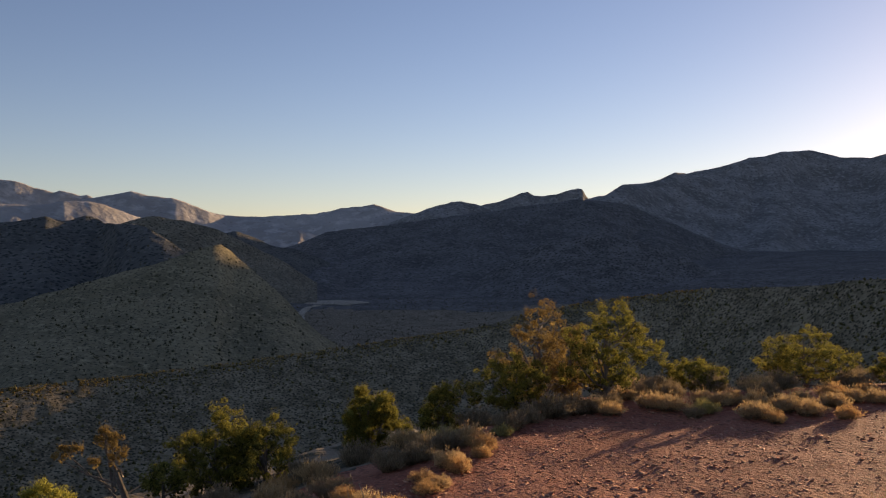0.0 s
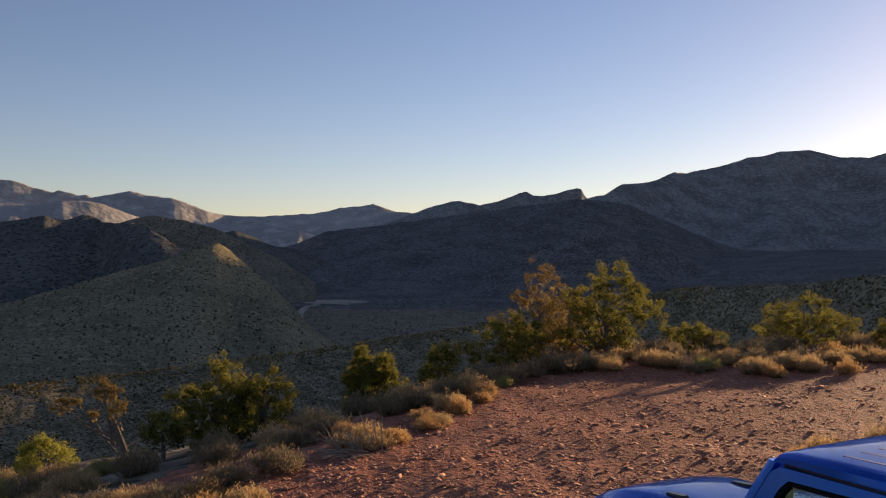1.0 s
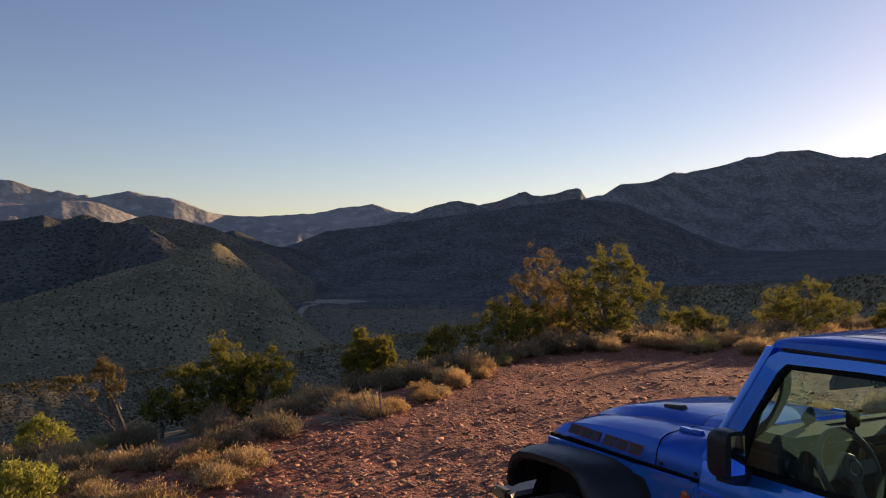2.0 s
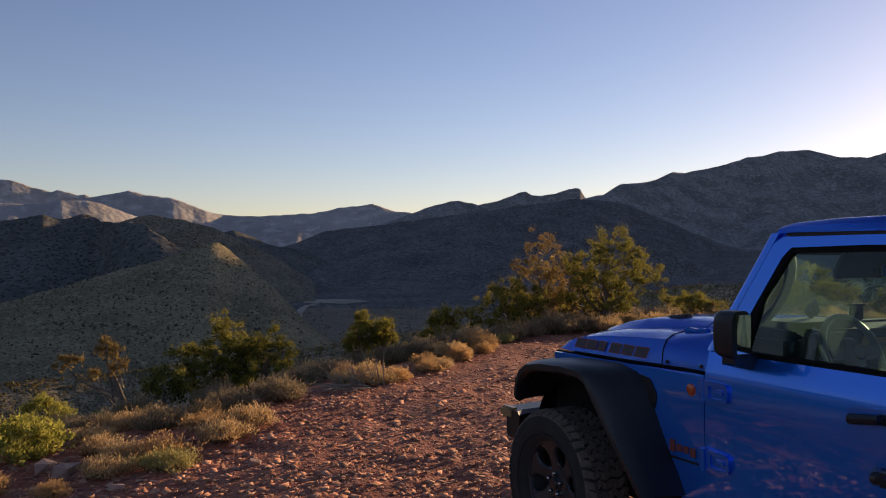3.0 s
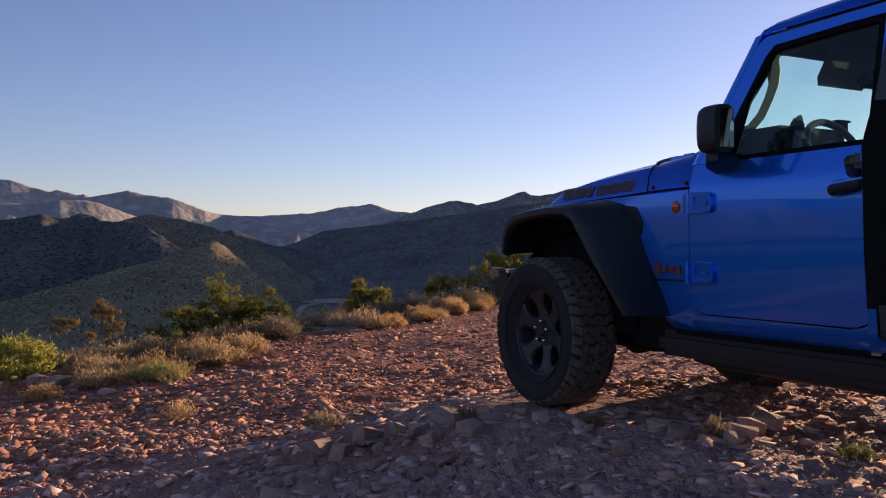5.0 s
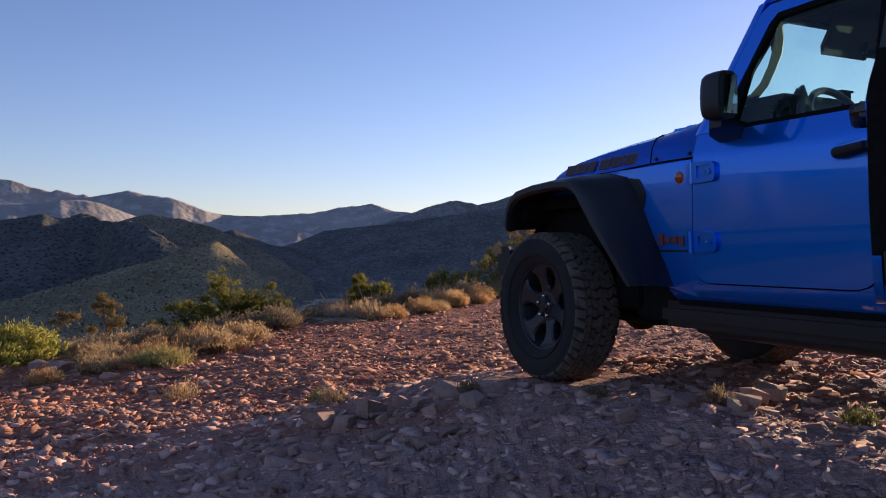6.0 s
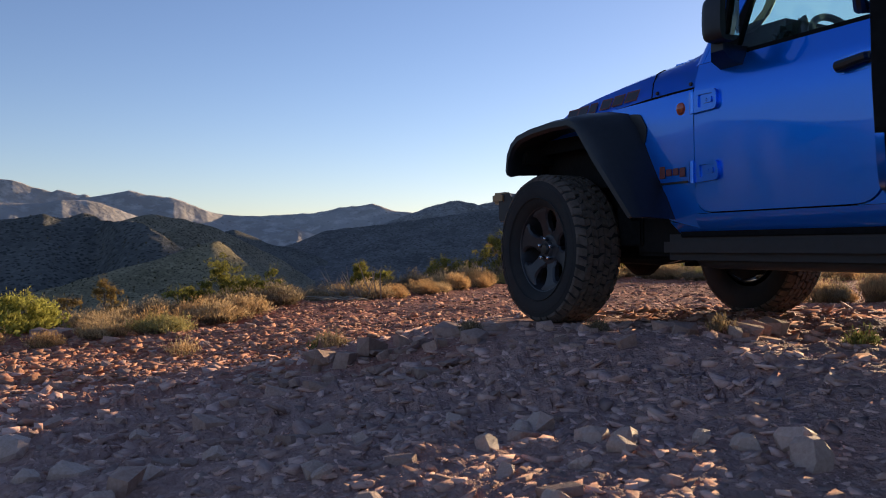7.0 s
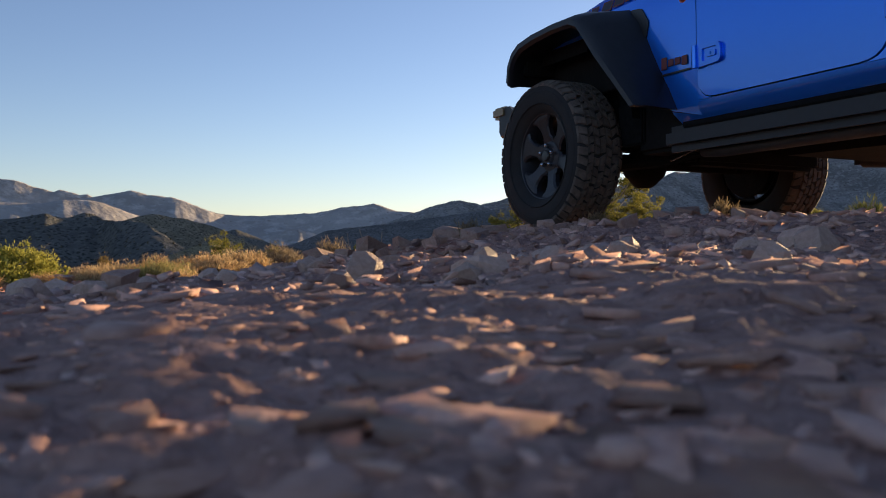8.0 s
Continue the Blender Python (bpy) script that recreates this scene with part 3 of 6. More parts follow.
M_RUBBER = material("tyre_rubber", (0.014, 0.014, 0.014), 0.85, other=(0.024, 0.022, 0.02), scale=7, bump=0.3, bump_scale=120)
M_TREAD = material("dusty_tread_rubber", (0.085, 0.07, 0.058), 0.95, other=(0.15, 0.12, 0.098), scale=22, bump=0.4, bump_scale=150, spec=0.2)
M_SEAL = material("dull_black_seal", (0.010, 0.010, 0.010), 0.95, other=(0.016, 0.016, 0.016), scale=30, spec=0.05)
M_RIM = material("dark_gunmetal_alloy", (0.022, 0.022, 0.026), 0.38, 0.25, other=(0.04, 0.04, 0.045), scale=15)
M_CHROME = material("bright_steel", (0.6, 0.6, 0.6), 0.2, 1.0)
M_UNDER = material("dusty_black_steel", (0.007, 0.007, 0.007), 0.8, other=(0.014, 0.0125, 0.011), scale=6, bump=0.3, bump_scale=40, spec=0.15)
M_ORANGE = material("orange_decal", (0.18, 0.043, 0.038), 0.5)
M_DECAL = material("dark_grey_decal", (0.035, 0.03, 0.04), 0.5)
M_WHEELRIM = material("smooth_black_leather", (0.07, 0.068, 0.062), 0.35, other=(0.09, 0.085, 0.075), scale=25)
M_BRONZE = material("bronze_trim", (0.36, 0.20, 0.10), 0.35, 0.7)
# shade of the roof's recesses, put into a darker blue
M_GROOVESHADE = material("groove_shade_blue", (0.0, 0.035, 0.26), 0.5, 0.4)
M_AMBER = material("amber_lens", (0.50, 0.075, 0.015), 0.15, coat=0.8)
M_AMBERCLEAR = material("pale_amber_end", (0.30, 0.20, 0.09), 0.3)
M_RAIL = material("dusty_black_rail", (0.016, 0.016, 0.016), 0.5, other=(0.035, 0.031, 0.028), scale=9, bump=0.2, bump_scale=90)
M_INSIDE = material("dark_cabin_trim", (0.045, 0.045, 0.044), 0.7, other=(0.062, 0.06, 0.056), scale=20, bump=0.2, bump_scale=300, spec=0.2)
M_LINING = material("grey_headliner", (0.085, 0.085, 0.09), 0.9, bump=0.2, bump_scale=400)
M_MIRROR = material("mirror_glass", (0.9, 0.9, 0.9), 0.02, 1.0)
M_LENS = material("clear_lamp_lens", (0.75, 0.75, 0.75), 0.1, 0.6)
M_WINDOW = glass("window_glass", (0.62, 0.84, 0.80), 0.045)
M_SCREEN = glass("windscreen_glass", (0.74, 0.90, 0.86), 0.008)

# ---- the truck ----
truck = tagged(new("pickup_truck"), "bright blue four-door pickup truck on red gravel, rear door open", "truck")
truck.matrix_world = pose(AXLE[0], AXLE[1], 0.0, 0, 0, 90 + TRUCK_YAW)


def hood():
    us = [0.262, 0.25, 0.215, 0.14, 0.0, -0.2, -0.45, -0.69]
    base = [1.125, 1.125, 1.122, 1.12, 1.122, 1.127, 1.133, 1.14]
    crown = [1.13, 1.155, 1.185, 1.213, 1.243, 1.268, 1.288, 1.302]
    rings = []
    for u, zb, zc in zip(us, base, crown):
        w = float(np.interp(u, [-0.69, 0.26], [0.692, 0.635]))
        rise = float(np.interp(u, [-0.69, -0.1, 0.15, 0.26], [0.042, 0.05, 0.028, 0.0]))
        half = [(w, zb), (w - 0.012, zb + 0.45 * (zc - zb)), (w - 0.035, zb + 0.8 * (zc - zb)), (w - 0.075, zc - 0.012), (w - 0.13, zc),
                (0.44, zc + 0.008), (0.395, zc + 0.010), (0.355, zc + 0.010 + 0.8 * rise), (0.31, zc + 0.012 + rise), (0.15, zc + 0.018 + rise), (0.0, zc + 0.02 + rise)]
        rings.append([(u, v, z) for v, z in half] + [(u, -v, z) for v, z in half[-2::-1]])
    bm = loft(rings, closed=False)
    bmesh.ops.solidify(bm, geom=bm.faces[:], thickness=0.02)
    return bm


hood_part = part("hood", hood(), M_BLUE, truck, "blue hood with a raised centre", True)

# lettering on the hood's flank, as plain slanted blocks
for i in range(6):
    w = 0.104 if i in (0, 5) else 0.094
    u = 0.085 - i * 0.113
    if i == 2:
        w = 0.07
    bm = bmesh.new()
    z0 = 1.150 + 0.002 * i
    v0 = float(np.interp(u, [-0.69, 0.26], [0.692, 0.635]))
    quad = [(u + 0.022, v0 + 0.001, z0), (u - w + 0.022, v0 + 0.003, z0), (u - w, v0 - 0.006, z0 + 0.055), (u, v0 - 0.008, z0 + 0.055)]
    front = [bm.verts.new(p) for p in quad]
    hole = [bm.verts.new((p[0] * 0.84 + 0.16 * sum(q[0] for q in quad) / 4, p[1] + 0.0005, p[2] * 0.76 + 0.24 * sum(q[2] for q in quad) / 4)) for p in quad]
    inner = [v.co.copy() for v in hole]
    for k in range(4):
        bm.faces.new([front[k], front[(k + 1) % 4], hole[(k + 1) % 4], hole[k]])
    part("decal_block", bm, M_ORANGE, hood_part, "orange-red outline of a decal block" if i == 0 else "")
    bm = bmesh.new()
    bm.faces.new([bm.verts.new(v) for v in inner])
    part("decal_fill", bm, M_DECAL, hood_part, "dark grey decal block" if i == 0 else "")
for v in (0.285, -0.20):
    foot = [(-0.355, 0.018), (-0.335, 0.030), (-0.27, 0.030), (-0.215, 0.020), (-0.20, 0.012)]
    outline = [(u, v + w) for u, w in foot] + [(u, v - w) for u, w in foot[::-1]]
    bm = loft([[(u, w, 1.330) for u, w in outline], [(u, w, 1.348) for u, w in outline], [(-0.28 + (u + 0.28) * 0.86, v + (w - v) * 0.72, 1.360 + 0.08 * (-0.28 - u)) for u, w in outline]])
    part("hood_bumper", moved(bm, Matrix.Translation((-0.10, 0, -0.002))), M_GLOSS, hood_part, "black rubber windscreen stop")
for s in (1, -1):
    bm = merged(box(-0.80, -0.70, s * 0.54 - 0.02, s * 0.54 + 0.02, 1.30, 1.325, 0.008), box(-0.86, -0.79, s * 0.545 - 0.012, s * 0.545 + 0.012, 1.308, 1.33, 0.005))
    part("hood_hinge", bm, M_BLUE, hood_part)

for s in (1, -1):
    # cowl side, from the hood's end to the door
    rings = []
    for u, top, fall in ((-0.697, 1.303, 1.0), (-0.85, 1.312, 0.8), (-0.94, 1.325, 0.5), (-1.005, 1.345, 0.2)):
        w = 0.694 + 0.008 * (-u - 0.7)
        rings.append([(u, s * w, 1.148), (u, s * (w - 0.010), 1.22), (u, s * (w - 0.035), 1.27), (u, s * (w - 0.075), top - 0.012), (u, s * (w - 0.14), top), (u, s * 0.44, top + 0.008), (u, s * 0.395, top + 0.010), (u, s * 0.355, top + 0.010 + 0.034 * fall), (u, s * 0.31, top + 0.012 + 0.042 * fall), (u, 0.0, top + 0.02 + 0.042 * fall)])
    bm = loft(rings, closed=False)
    bmesh.ops.solidify(bm, geom=bm.faces[:], thickness=0.02)
    cowl = part("cowl_panel", bm, M_BLUE, truck, "", True)
    for u, z in ((-0.735, 1.165), (-0.965, 1.170)):
        bm = lathe([(0.0005, 0.008), (0.008, 0.007), (0.010, 0.0)], 10)
        part("bolt", moved(bm, Matrix.Translation((u, s * 0.694, z)) @ Matrix.Diagonal((1, s, 1, 1))), M_GLOSS, cowl)
    # dark joints along the hood's lower edge and at its end
    us = [0.10, -0.2, -0.45, -0.69, -0.85, -1.0]
    zs = [1.121, 1.128, 1.134, 1.143, 1.146, 1.147]
    line = [(u, s * (float(np.interp(u, [-1.0, -0.69, 0.26], [0.698, 0.694, 0.635])) + 0.003), z) for u, z in zip(us, zs)]
    part("hood_joint", tube(line, 0.0055, 6), M_SEAL, truck)
    part("hood_joint", tube([(-0.6935, s * (0.693 - d), z) for d, z in ((0.0, 1.143), (0.010, 1.22), (0.035, 1.27), (0.075, 1.291), (0.14, 1.302), (0.25, 1.310))], 0.0042, 6), M_SEAL, truck)
    # wing side between the flare and the door
    poly = rounded([(0.20, 1.115), (0.20, 1.0), (-0.50, 1.0), (-0.64, 0.92), (-0.82, 0.545), (-1.005, 0.50), (-1.005, 1.138), (-0.70, 1.130)], [0, 0, 0, 0.05, 0.02, 0, 0, 0])
    wing = part("wing_panel", panel(poly, 0.02, s), M_BLUE, truck, "", True)
    bm = panel(rounded([(-0.56, 1.085), (-0.64, 1.075), (-0.69, 1.0), (-0.675, 0.93), (-0.63, 0.90), (-0.55, 0.94)], 0.015), 0.012, s, 0.006, ())
    part("vent_grille", bm, M_GLOSS, wing, "black side vent")
    lamp = moved(lathe([(0.0005, 0.016), (0.016, 0.015), (0.024, 0.011), (0.027, 0.004), (0.033, 0.003), (0.034, -0.01)], 24), Matrix.Translation((-0.925, s * 0.716, 1.062)) @ Matrix.Diagonal((1, s, 1, 1)))
    part("side_marker", lamp, M_AMBER, wing, "round amber side marker lamp", True)
    # maker's badge, as plain bars
    for k in range(4):
        bm = box(-0.775 - 0.046 * k - 0.036, -0.775 - 0.046 * k, s * 0.7125, s * 0.7185, 0.742 if k in (0, 3) else 0.752, 0.80 if k == 0 else 0.785, 0.002, 1)
        part("badge_block", bm, M_ORANGE, wing, "orange badge block" if k == 0 else "")
    part("badge_strip", box(-0.965, -0.775, s * 0.711, s * 0.716, 0.712, 0.722, 0.001, 1), M_GLOSS, wing)


def flare(u0, s):
    """A wide trapezoid wheel-arch flare round a wheel at u0."""
    lip = [(0.306, 0.862), (0.292, 0.952), (0.250, 1.014), (0.180, 1.054), (0.04, 1.075), (-0.16, 1.085), (-0.325, 1.078), (-0.40, 1.045), (-0.47, 0.965), (-0.55, 0.868), (-0.70, 0.705), (-0.838, 0.553)]
    root = [(0.322, 0.862), (0.310, 0.970), (0.272, 1.037), (0.20, 1.080), (0.04, 1.102), (-0.2, 1.120), (-0.42, 1.125), (-0.56, 1.095), (-0.625, 1.03), (-0.66, 0.955), (-0.76, 0.755), (-0.862, 0.545)]
    rings = []
    for (a, b), (c, d) in zip(lip, root):
        n = Vector((-a * 0.8, 0.41 + 0.1 - b)).normalized()
        w = Vector((c - a, d - b)) * 0.5
        rings.append([(u0 + c, s * 0.69, d), (u0 + a + w.x, s * 0.86, b + w.y + 0.006), (u0 + a + w.x * 0.5, s * 0.915, b + w.y * 0.6), (u0 + a, s * 0.937, b), (u0 + a + n.x * 0.03, s * 0.937, b + n.y * 0.03),
                      (u0 + a + n.x * 0.045, s * 0.915, b + n.y * 0.045), (u0 + a + n.x * 0.03, s * 0.86, b + n.y * 0.03), (u0 + a + n.x * 0.02, s * 0.69, b + n.y * 0.02)])
    return loft(rings)


for u0 in (0.0, -3.49):
    for s in (1, -1):
        f = part("wheel_arch_flare", flare(u0, s), M_BLACK, truck, "matt black plastic wheel arch flare", True)
        if u0 == 0.0:
            part("turn_lamp", box(0.288, 0.315, s * 0.80, s * 0.925, 0.918, 0.975, 0.008), M_AMBER, f, "amber turn lamp")
        # arch liner
        rings = []
        for k in range(13):
            a = math.pi * k / 12
            r = 0.50
            rings.append([(u0 + r * 0.98 * math.cos(a) - 0.05, s * 0.70, 0.55 + r * 0.98 * math.sin(a)), (u0 + r * math.cos(a) - 0.05, s * 0.38, 0.55 + r * math.sin(a)), (u0 + 0.06 * math.cos(a) - 0.05, s * 0.37, 0.55 + 0.06 * math.sin(a))])
        part("arch_liner", loft(rings, closed=False), M_UNDER, truck)


def build_wheel(u, s, spare=False):
    """A six-spoke alloy wheel with an all-terrain tyre, its outer face towards s."""
    ring = lathe([(0.205, -0.10), (0.215, 0.06), (0.232, 0.098), (0.243, 0.102), (0.246, 0.095), (0.240, 0.08), (0.222, 0.05), (0.215, -0.11), (0.205, -0.10)], 60)
    hub = lathe([(0.0005, 0.078), (0.040, 0.078), (0.046, 0.070), (0.050, 0.062), (0.082, 0.058), (0.092, 0.045), (0.092, 0.0), (0.0005, 0.0)], 30)
    spokes = []
    for k in range(6):
        a = radians(60 * k + 18)
        rows = []
        for r, wid, y in ((0.070, 0.046, 0.055), (0.098, 0.047, 0.062), (0.115, 0.036, 0.066), (0.16, 0.040, 0.076), (0.19, 0.056, 0.083), (0.208, 0.092, 0.088), (0.230, 0.118, 0.091)):
            rows.append([(r, -wid, y - 0.035), (r, -wid, y - 0.008), (r, -wid * 0.72, y), (r, wid * 0.72, y), (r, wid, y - 0.008), (r, wid, y - 0.035)])
        rows = [[(p[0] * math.cos(a) - p[1] * math.sin(a), p[2], p[0] * math.sin(a) + p[1] * math.cos(a)) for p in row] for row in rows]
        spokes.append(loft(rows))
    place = Matrix.Translation((u, s * 0.78, 0.405)) @ Matrix.Diagonal((1, s, 1, 1))
    rim = part("wheel", moved(ring, place), M_RIM, truck, "dark grey six-spoke alloy wheel", True)
    part("hub", moved(hub, place), M_RIM, rim, "", True)
    for spoke_bm in spokes:
        part("spoke", moved(spoke_bm, place), M_RIM, rim)
    tyre = lathe([(0.236, 0.098), (0.250, 0.118), (0.285, 0.138), (0.330, 0.1435), (0.370, 0.139), (0.392, 0.128), (0.402, 0.110), (0.403, -0.110), (0.392, -0.128),
                  (0.370, -0.139), (0.330, -0.1435), (0.285, -0.138), (0.250, -0.118), (0.236, -0.098)], 64)
    ribs = [lathe([(r - 0.004, 0.1385 if r < 0.33 else 0.1375), (r, 0.1455 if r < 0.33 else 0.1430), (r + 0.004, 0.1385)], 64) for r in (0.285, 0.352)]
    part("tyre", moved(merged(tyre, *ribs), place), M_RUBBER, rim, "dusty black all-terrain tyre", True)
    rnd = random.Random(4)
    verts, faces = [], []
    for col, (y0, y1, count) in enumerate(((0.096, 0.140, 46), (0.060, 0.092, 54), (0.024, 0.056, 50), (-0.014, 0.020, 56), (-0.052, -0.018, 50), (-0.092, -0.056, 54), (-0.140, -0.096, 46))):
        for k in range(count):
            a0 = (k + 0.5 * (col % 2)) * 2 * math.pi / count
            a1 = a0 + 2 * math.pi / count * 0.86
            skew = (0.035 if col % 2 else -0.035) + rnd.uniform(-0.025, 0.025)
            shift, odd = rnd.uniform(-0.015, 0.015), rnd.uniform(-0.022, 0.016)
            b = len(verts)
            for lift in (0, 1):
                for q, (a, y) in enumerate(((a0 + shift, y0), (a1 + shift + odd, y0), (a1 + skew, y1), (a0 + skew, y1))):
                    edge = abs(y) > 0.12
                    r = (0.3985 if not edge else 0.378) + lift * (0.0165 if not edge else 0.014)
                    inset = 0.003 * lift
                    aa = a + (inset / 0.4 if q in (0, 3) else -inset / 0.4)
                    yy = y + (inset if q in (0, 1) else -inset)
                    verts.append((r * math.cos(aa), yy, r * math.sin(aa)))
            faces += [(b + 4, b + 5, b + 6, b + 7)] + [(b + i, b + (i + 1) % 4, b + 4 + (i + 1) % 4, b + 4 + i) for i in range(4)]
    bm = bmesh.new()
    bm.from_mesh(mesh_from("tmp", verts, faces))
    part("tread", moved(bm, place), M_TREAD, rim, "chunky tread blocks")
    for k in range(5):
        a = radians(72 * k + 20)
        nut = lathe([(0.0005, 0.094), (0.008, 0.092), (0.0115, 0.085), (0.012, 0.058)], 8)
        part("lug_nut", moved(nut, place @ Matrix.Translation((0.058 * math.cos(a), 0, 0.058 * math.sin(a)))), M_CHROME, rim)
    part("brake_disc", moved(lathe([(0.0005, 0.0), (0.165, 0.0), (0.165, -0.03), (0.0005, -0.03)], 40), place), M_UNDER, rim)
    part("centre_cap", moved(lathe([(0.0005, 0.092), (0.026, 0.091), (0.032, 0.084), (0.033, 0.07)], 24), place), M_GLOSS, rim)


for u in (0.0, -3.49):
    for s in (1, -1):
        build_wheel(u, s)

# front end
bm = box(0.20, 0.275, -0.60, 0.60, 0.78, 1.125, 0.03)
grille = part("grille", bm, M_BLUE, truck, "blue upright grille with seven slots", True)
for k in range(7):
    part("grille_slot", box(0.272, 0.281, -0.245 + 0.075 * k - 0.02 + 0.02, -0.245 + 0.075 * k + 0.045, 0.83, 1.07, 0.01), M_GLOSS, grille)
for s in (1, -1):
    lamp = lathe([(0.0005, 0.03), (0.06, 0.025), (0.09, 0.0), (0.10, -0.01)], 28)
    part("headlight", moved(lamp, Matrix.Translation((0.275, s * 0.43, 0.97)) @ Matrix.Rotation(radians(-90), 4, "Z")), M_LENS, grille, "round headlight", True)
ring = []
for v, du in ((-0.86, -0.10), (-0.80, -0.02), (-0.6, 0.03), (0.6, 0.03), (0.80, -0.02), (0.86, -0.10)):
    h = 0.5 if abs(v) > 0.7 else 1.0
    ring.append([(0.60 + du, v, 0.575), (0.615 + du, v, 0.60), (0.615 + du, v, 0.715), (0.59 + du, v, 0.742), (0.44 + du * 0.5, v, 0.742), (0.42 + du * 0.5, v, 0.72), (0.42 + du * 0.5, v, 0.60), (0.44 + du * 0.5, v, 0.575)])
bumper = part("front_bumper", loft(ring), M_BLACK, truck, "black steel front bumper", True)
for s in (1, -1):
    part("fog_lamp", box(0.575, 0.622, s * 0.66 - 0.045, s * 0.66 + 0.045, 0.62, 0.70, 0.02), M_LENS, bumper)
    part("bumper_end", box(0.44, 0.59, s * 0.835 - 0.03, s * 0.835 + 0.035, 0.682, 0.752, 0.016), M_AMBERCLEAR, bumper, "pale amber bumper end")
part("body_mount", box(0.15, 0.45, -0.50, 0.50, 0.55, 0.80, 0.02), M_UNDER, truck)

# dark inner shell behind the panel gaps
part("inner_shell", merged(box(-0.95, 0.19, -0.56, 0.56, 0.62, 1.10, 0.01), box(-1.06, -0.90, -0.672, 0.672, 0.50, 1.24, 0.005), box(-2.95, -0.86, -0.665, 0.665, 0.46, 0.60, 0.005)), M_SEAL, truck)


def door_outline(front, rear, r0, r1):
    return rounded([(front, 1.247), (front + 0.008, 0.572), (rear, 0.572), (rear, 1.247)], [0, r0, r1, 0], 6)


def door_parts(name, s, front, rear, win_front_bottom, hinge=True, m=Matrix.Identity(4), pillar=True, label="blue door with a black-framed window"):
    poly = door_outline(front, rear, 0.10, 0.13)
    door = part(name, moved(panel(poly, 0.022, s, 0.004), m), M_BLUE, truck, label, True)
    slope = -0.556
    if pillar:
        a = front - 0.025
        outer = [(a, 1.25), (a + slope * 0.25, 1.50), (a + slope * 0.49, 1.74), (a + slope * 0.52 - 0.03, 1.768), (rear + 0.2, 1.772), (rear, 1.772), (rear, 1.5), (rear, 1.25)]
        b = a - 0.085
        blue_in = [(b, 1.252), (b + slope * 0.25, 1.50), (b + slope * 0.43, 1.68), (b + slope * 0.47 - 0.02, 1.722), (rear + 0.2, 1.732), (rear + 0.035, 1.732), (rear + 0.035, 1.5), (rear + 0.035, 1.252)]
        pane = [(win_front_bottom, 1.268), (b - 0.018 + slope * 0.25, 1.50), (b - 0.02 + slope * 0.40, 1.64), (b + slope * 0.45 - 0.035, 1.70), (rear + 0.2, 1.708), (rear + 0.065, 1.708), (rear + 0.065, 1.5), (rear + 0.065, 1.268)]
    else:
        outer = [(front, 1.25), (front, 1.5), (front, 1.72), (front, 1.772), (rear + 0.2, 1.772), (rear + 0.10, 1.772), (rear + 0.02, 1.5), (rear, 1.25)]
        blue_in = [(front - 0.03, 1.252), (front - 0.03, 1.5), (front - 0.03, 1.70), (front - 0.04, 1.732), (rear + 0.22, 1.732), (rear + 0.14, 1.732), (rear + 0.06, 1.5), (rear + 0.04, 1.252)]
        pane = [(front - 0.055, 1.268), (front - 0.055, 1.5), (front - 0.055, 1.67), (front - 0.075, 1.708), (rear + 0.24, 1.708), (rear + 0.17, 1.708), (rear + 0.09, 1.5), (rear + 0.07, 1.268)]
    part("window_frame", moved(frame_panel(outer, blue_in, 0.035, s, 0.002), m), M_BLUE if pillar else M_GLOSS, door)
    part("window_seal", moved(frame_panel(blue_in, pane, 0.03, s, -0.004), m), M_SEAL, door, "black window seal")
    bm = bmesh.new()
    bm.faces.new([bm.verts.new((u, s * (side_v(z) - 0.018), z)) for u, z in pane])
    part("window_pane", moved(bm, m), M_WINDOW, door, "greenish window glass")
    # inner trim with arm rest
    edge = 0.03 if pillar else -0.006
    trim = panel(rounded([(front - edge, 1.235), (front - edge, 0.62), (rear + edge, 0.62), (rear + edge, 1.235)], 0.06), 0.03, s, -0.024)
    rest = box(rear + 0.15, front - 0.2, s * 0.60 - 0.035, s * 0.60 + 0.035, 0.93, 1.0, 0.02)
    part("door_trim", moved(merged(trim, rest), m), M_INSIDE, door, "black inner door trim")
    if not pillar:
        part("edge_seal", moved(panel([(rear + 0.04, 1.246), (rear - 0.007, 1.246), (rear - 0.007, 0.72), (rear + 0.04, 0.63)], 0.075, s, 0.0035), m), M_SEAL, door, "black rubber door seal")
    part("belt_seal", moved(merged(box(rear + 0.02, win_front_bottom + 0.02, s * 0.684 - 0.012, s * 0.684 + 0.012, 1.243, 1.266, 0.004)), m), M_SEAL, door)
    # handle: a grip bar with a dished cup behind it
    h0, h1 = rear + 0.035, rear + 0.18
    bar = merged(tube([(h0, s * 0.728, 1.098), (h0 + 0.01, s * 0.752, 1.098), (h1 - 0.02, s * 0.755, 1.083), (h1, s * 0.725, 1.080)], [0.014, 0.019, 0.021, 0.014], 10), box(h0 - 0.02, h0 + 0.03, s * 0.735 - 0.02, s * 0.735 + 0.02, 1.078, 1.118, 0.012))
    part("door_handle", moved(bar, m), M_GLOSS, door, "black grab door handle", True)
    bm = panel(rounded([(h0 - 0.02, 1.135), (h1 + 0.01, 1.12), (h1 + 0.01, 1.055), (h0 - 0.02, 1.065)], 0.03), 0.004, s, 0.007, ())
    part("handle_cup", moved(bm, m), M_BLUE, door)
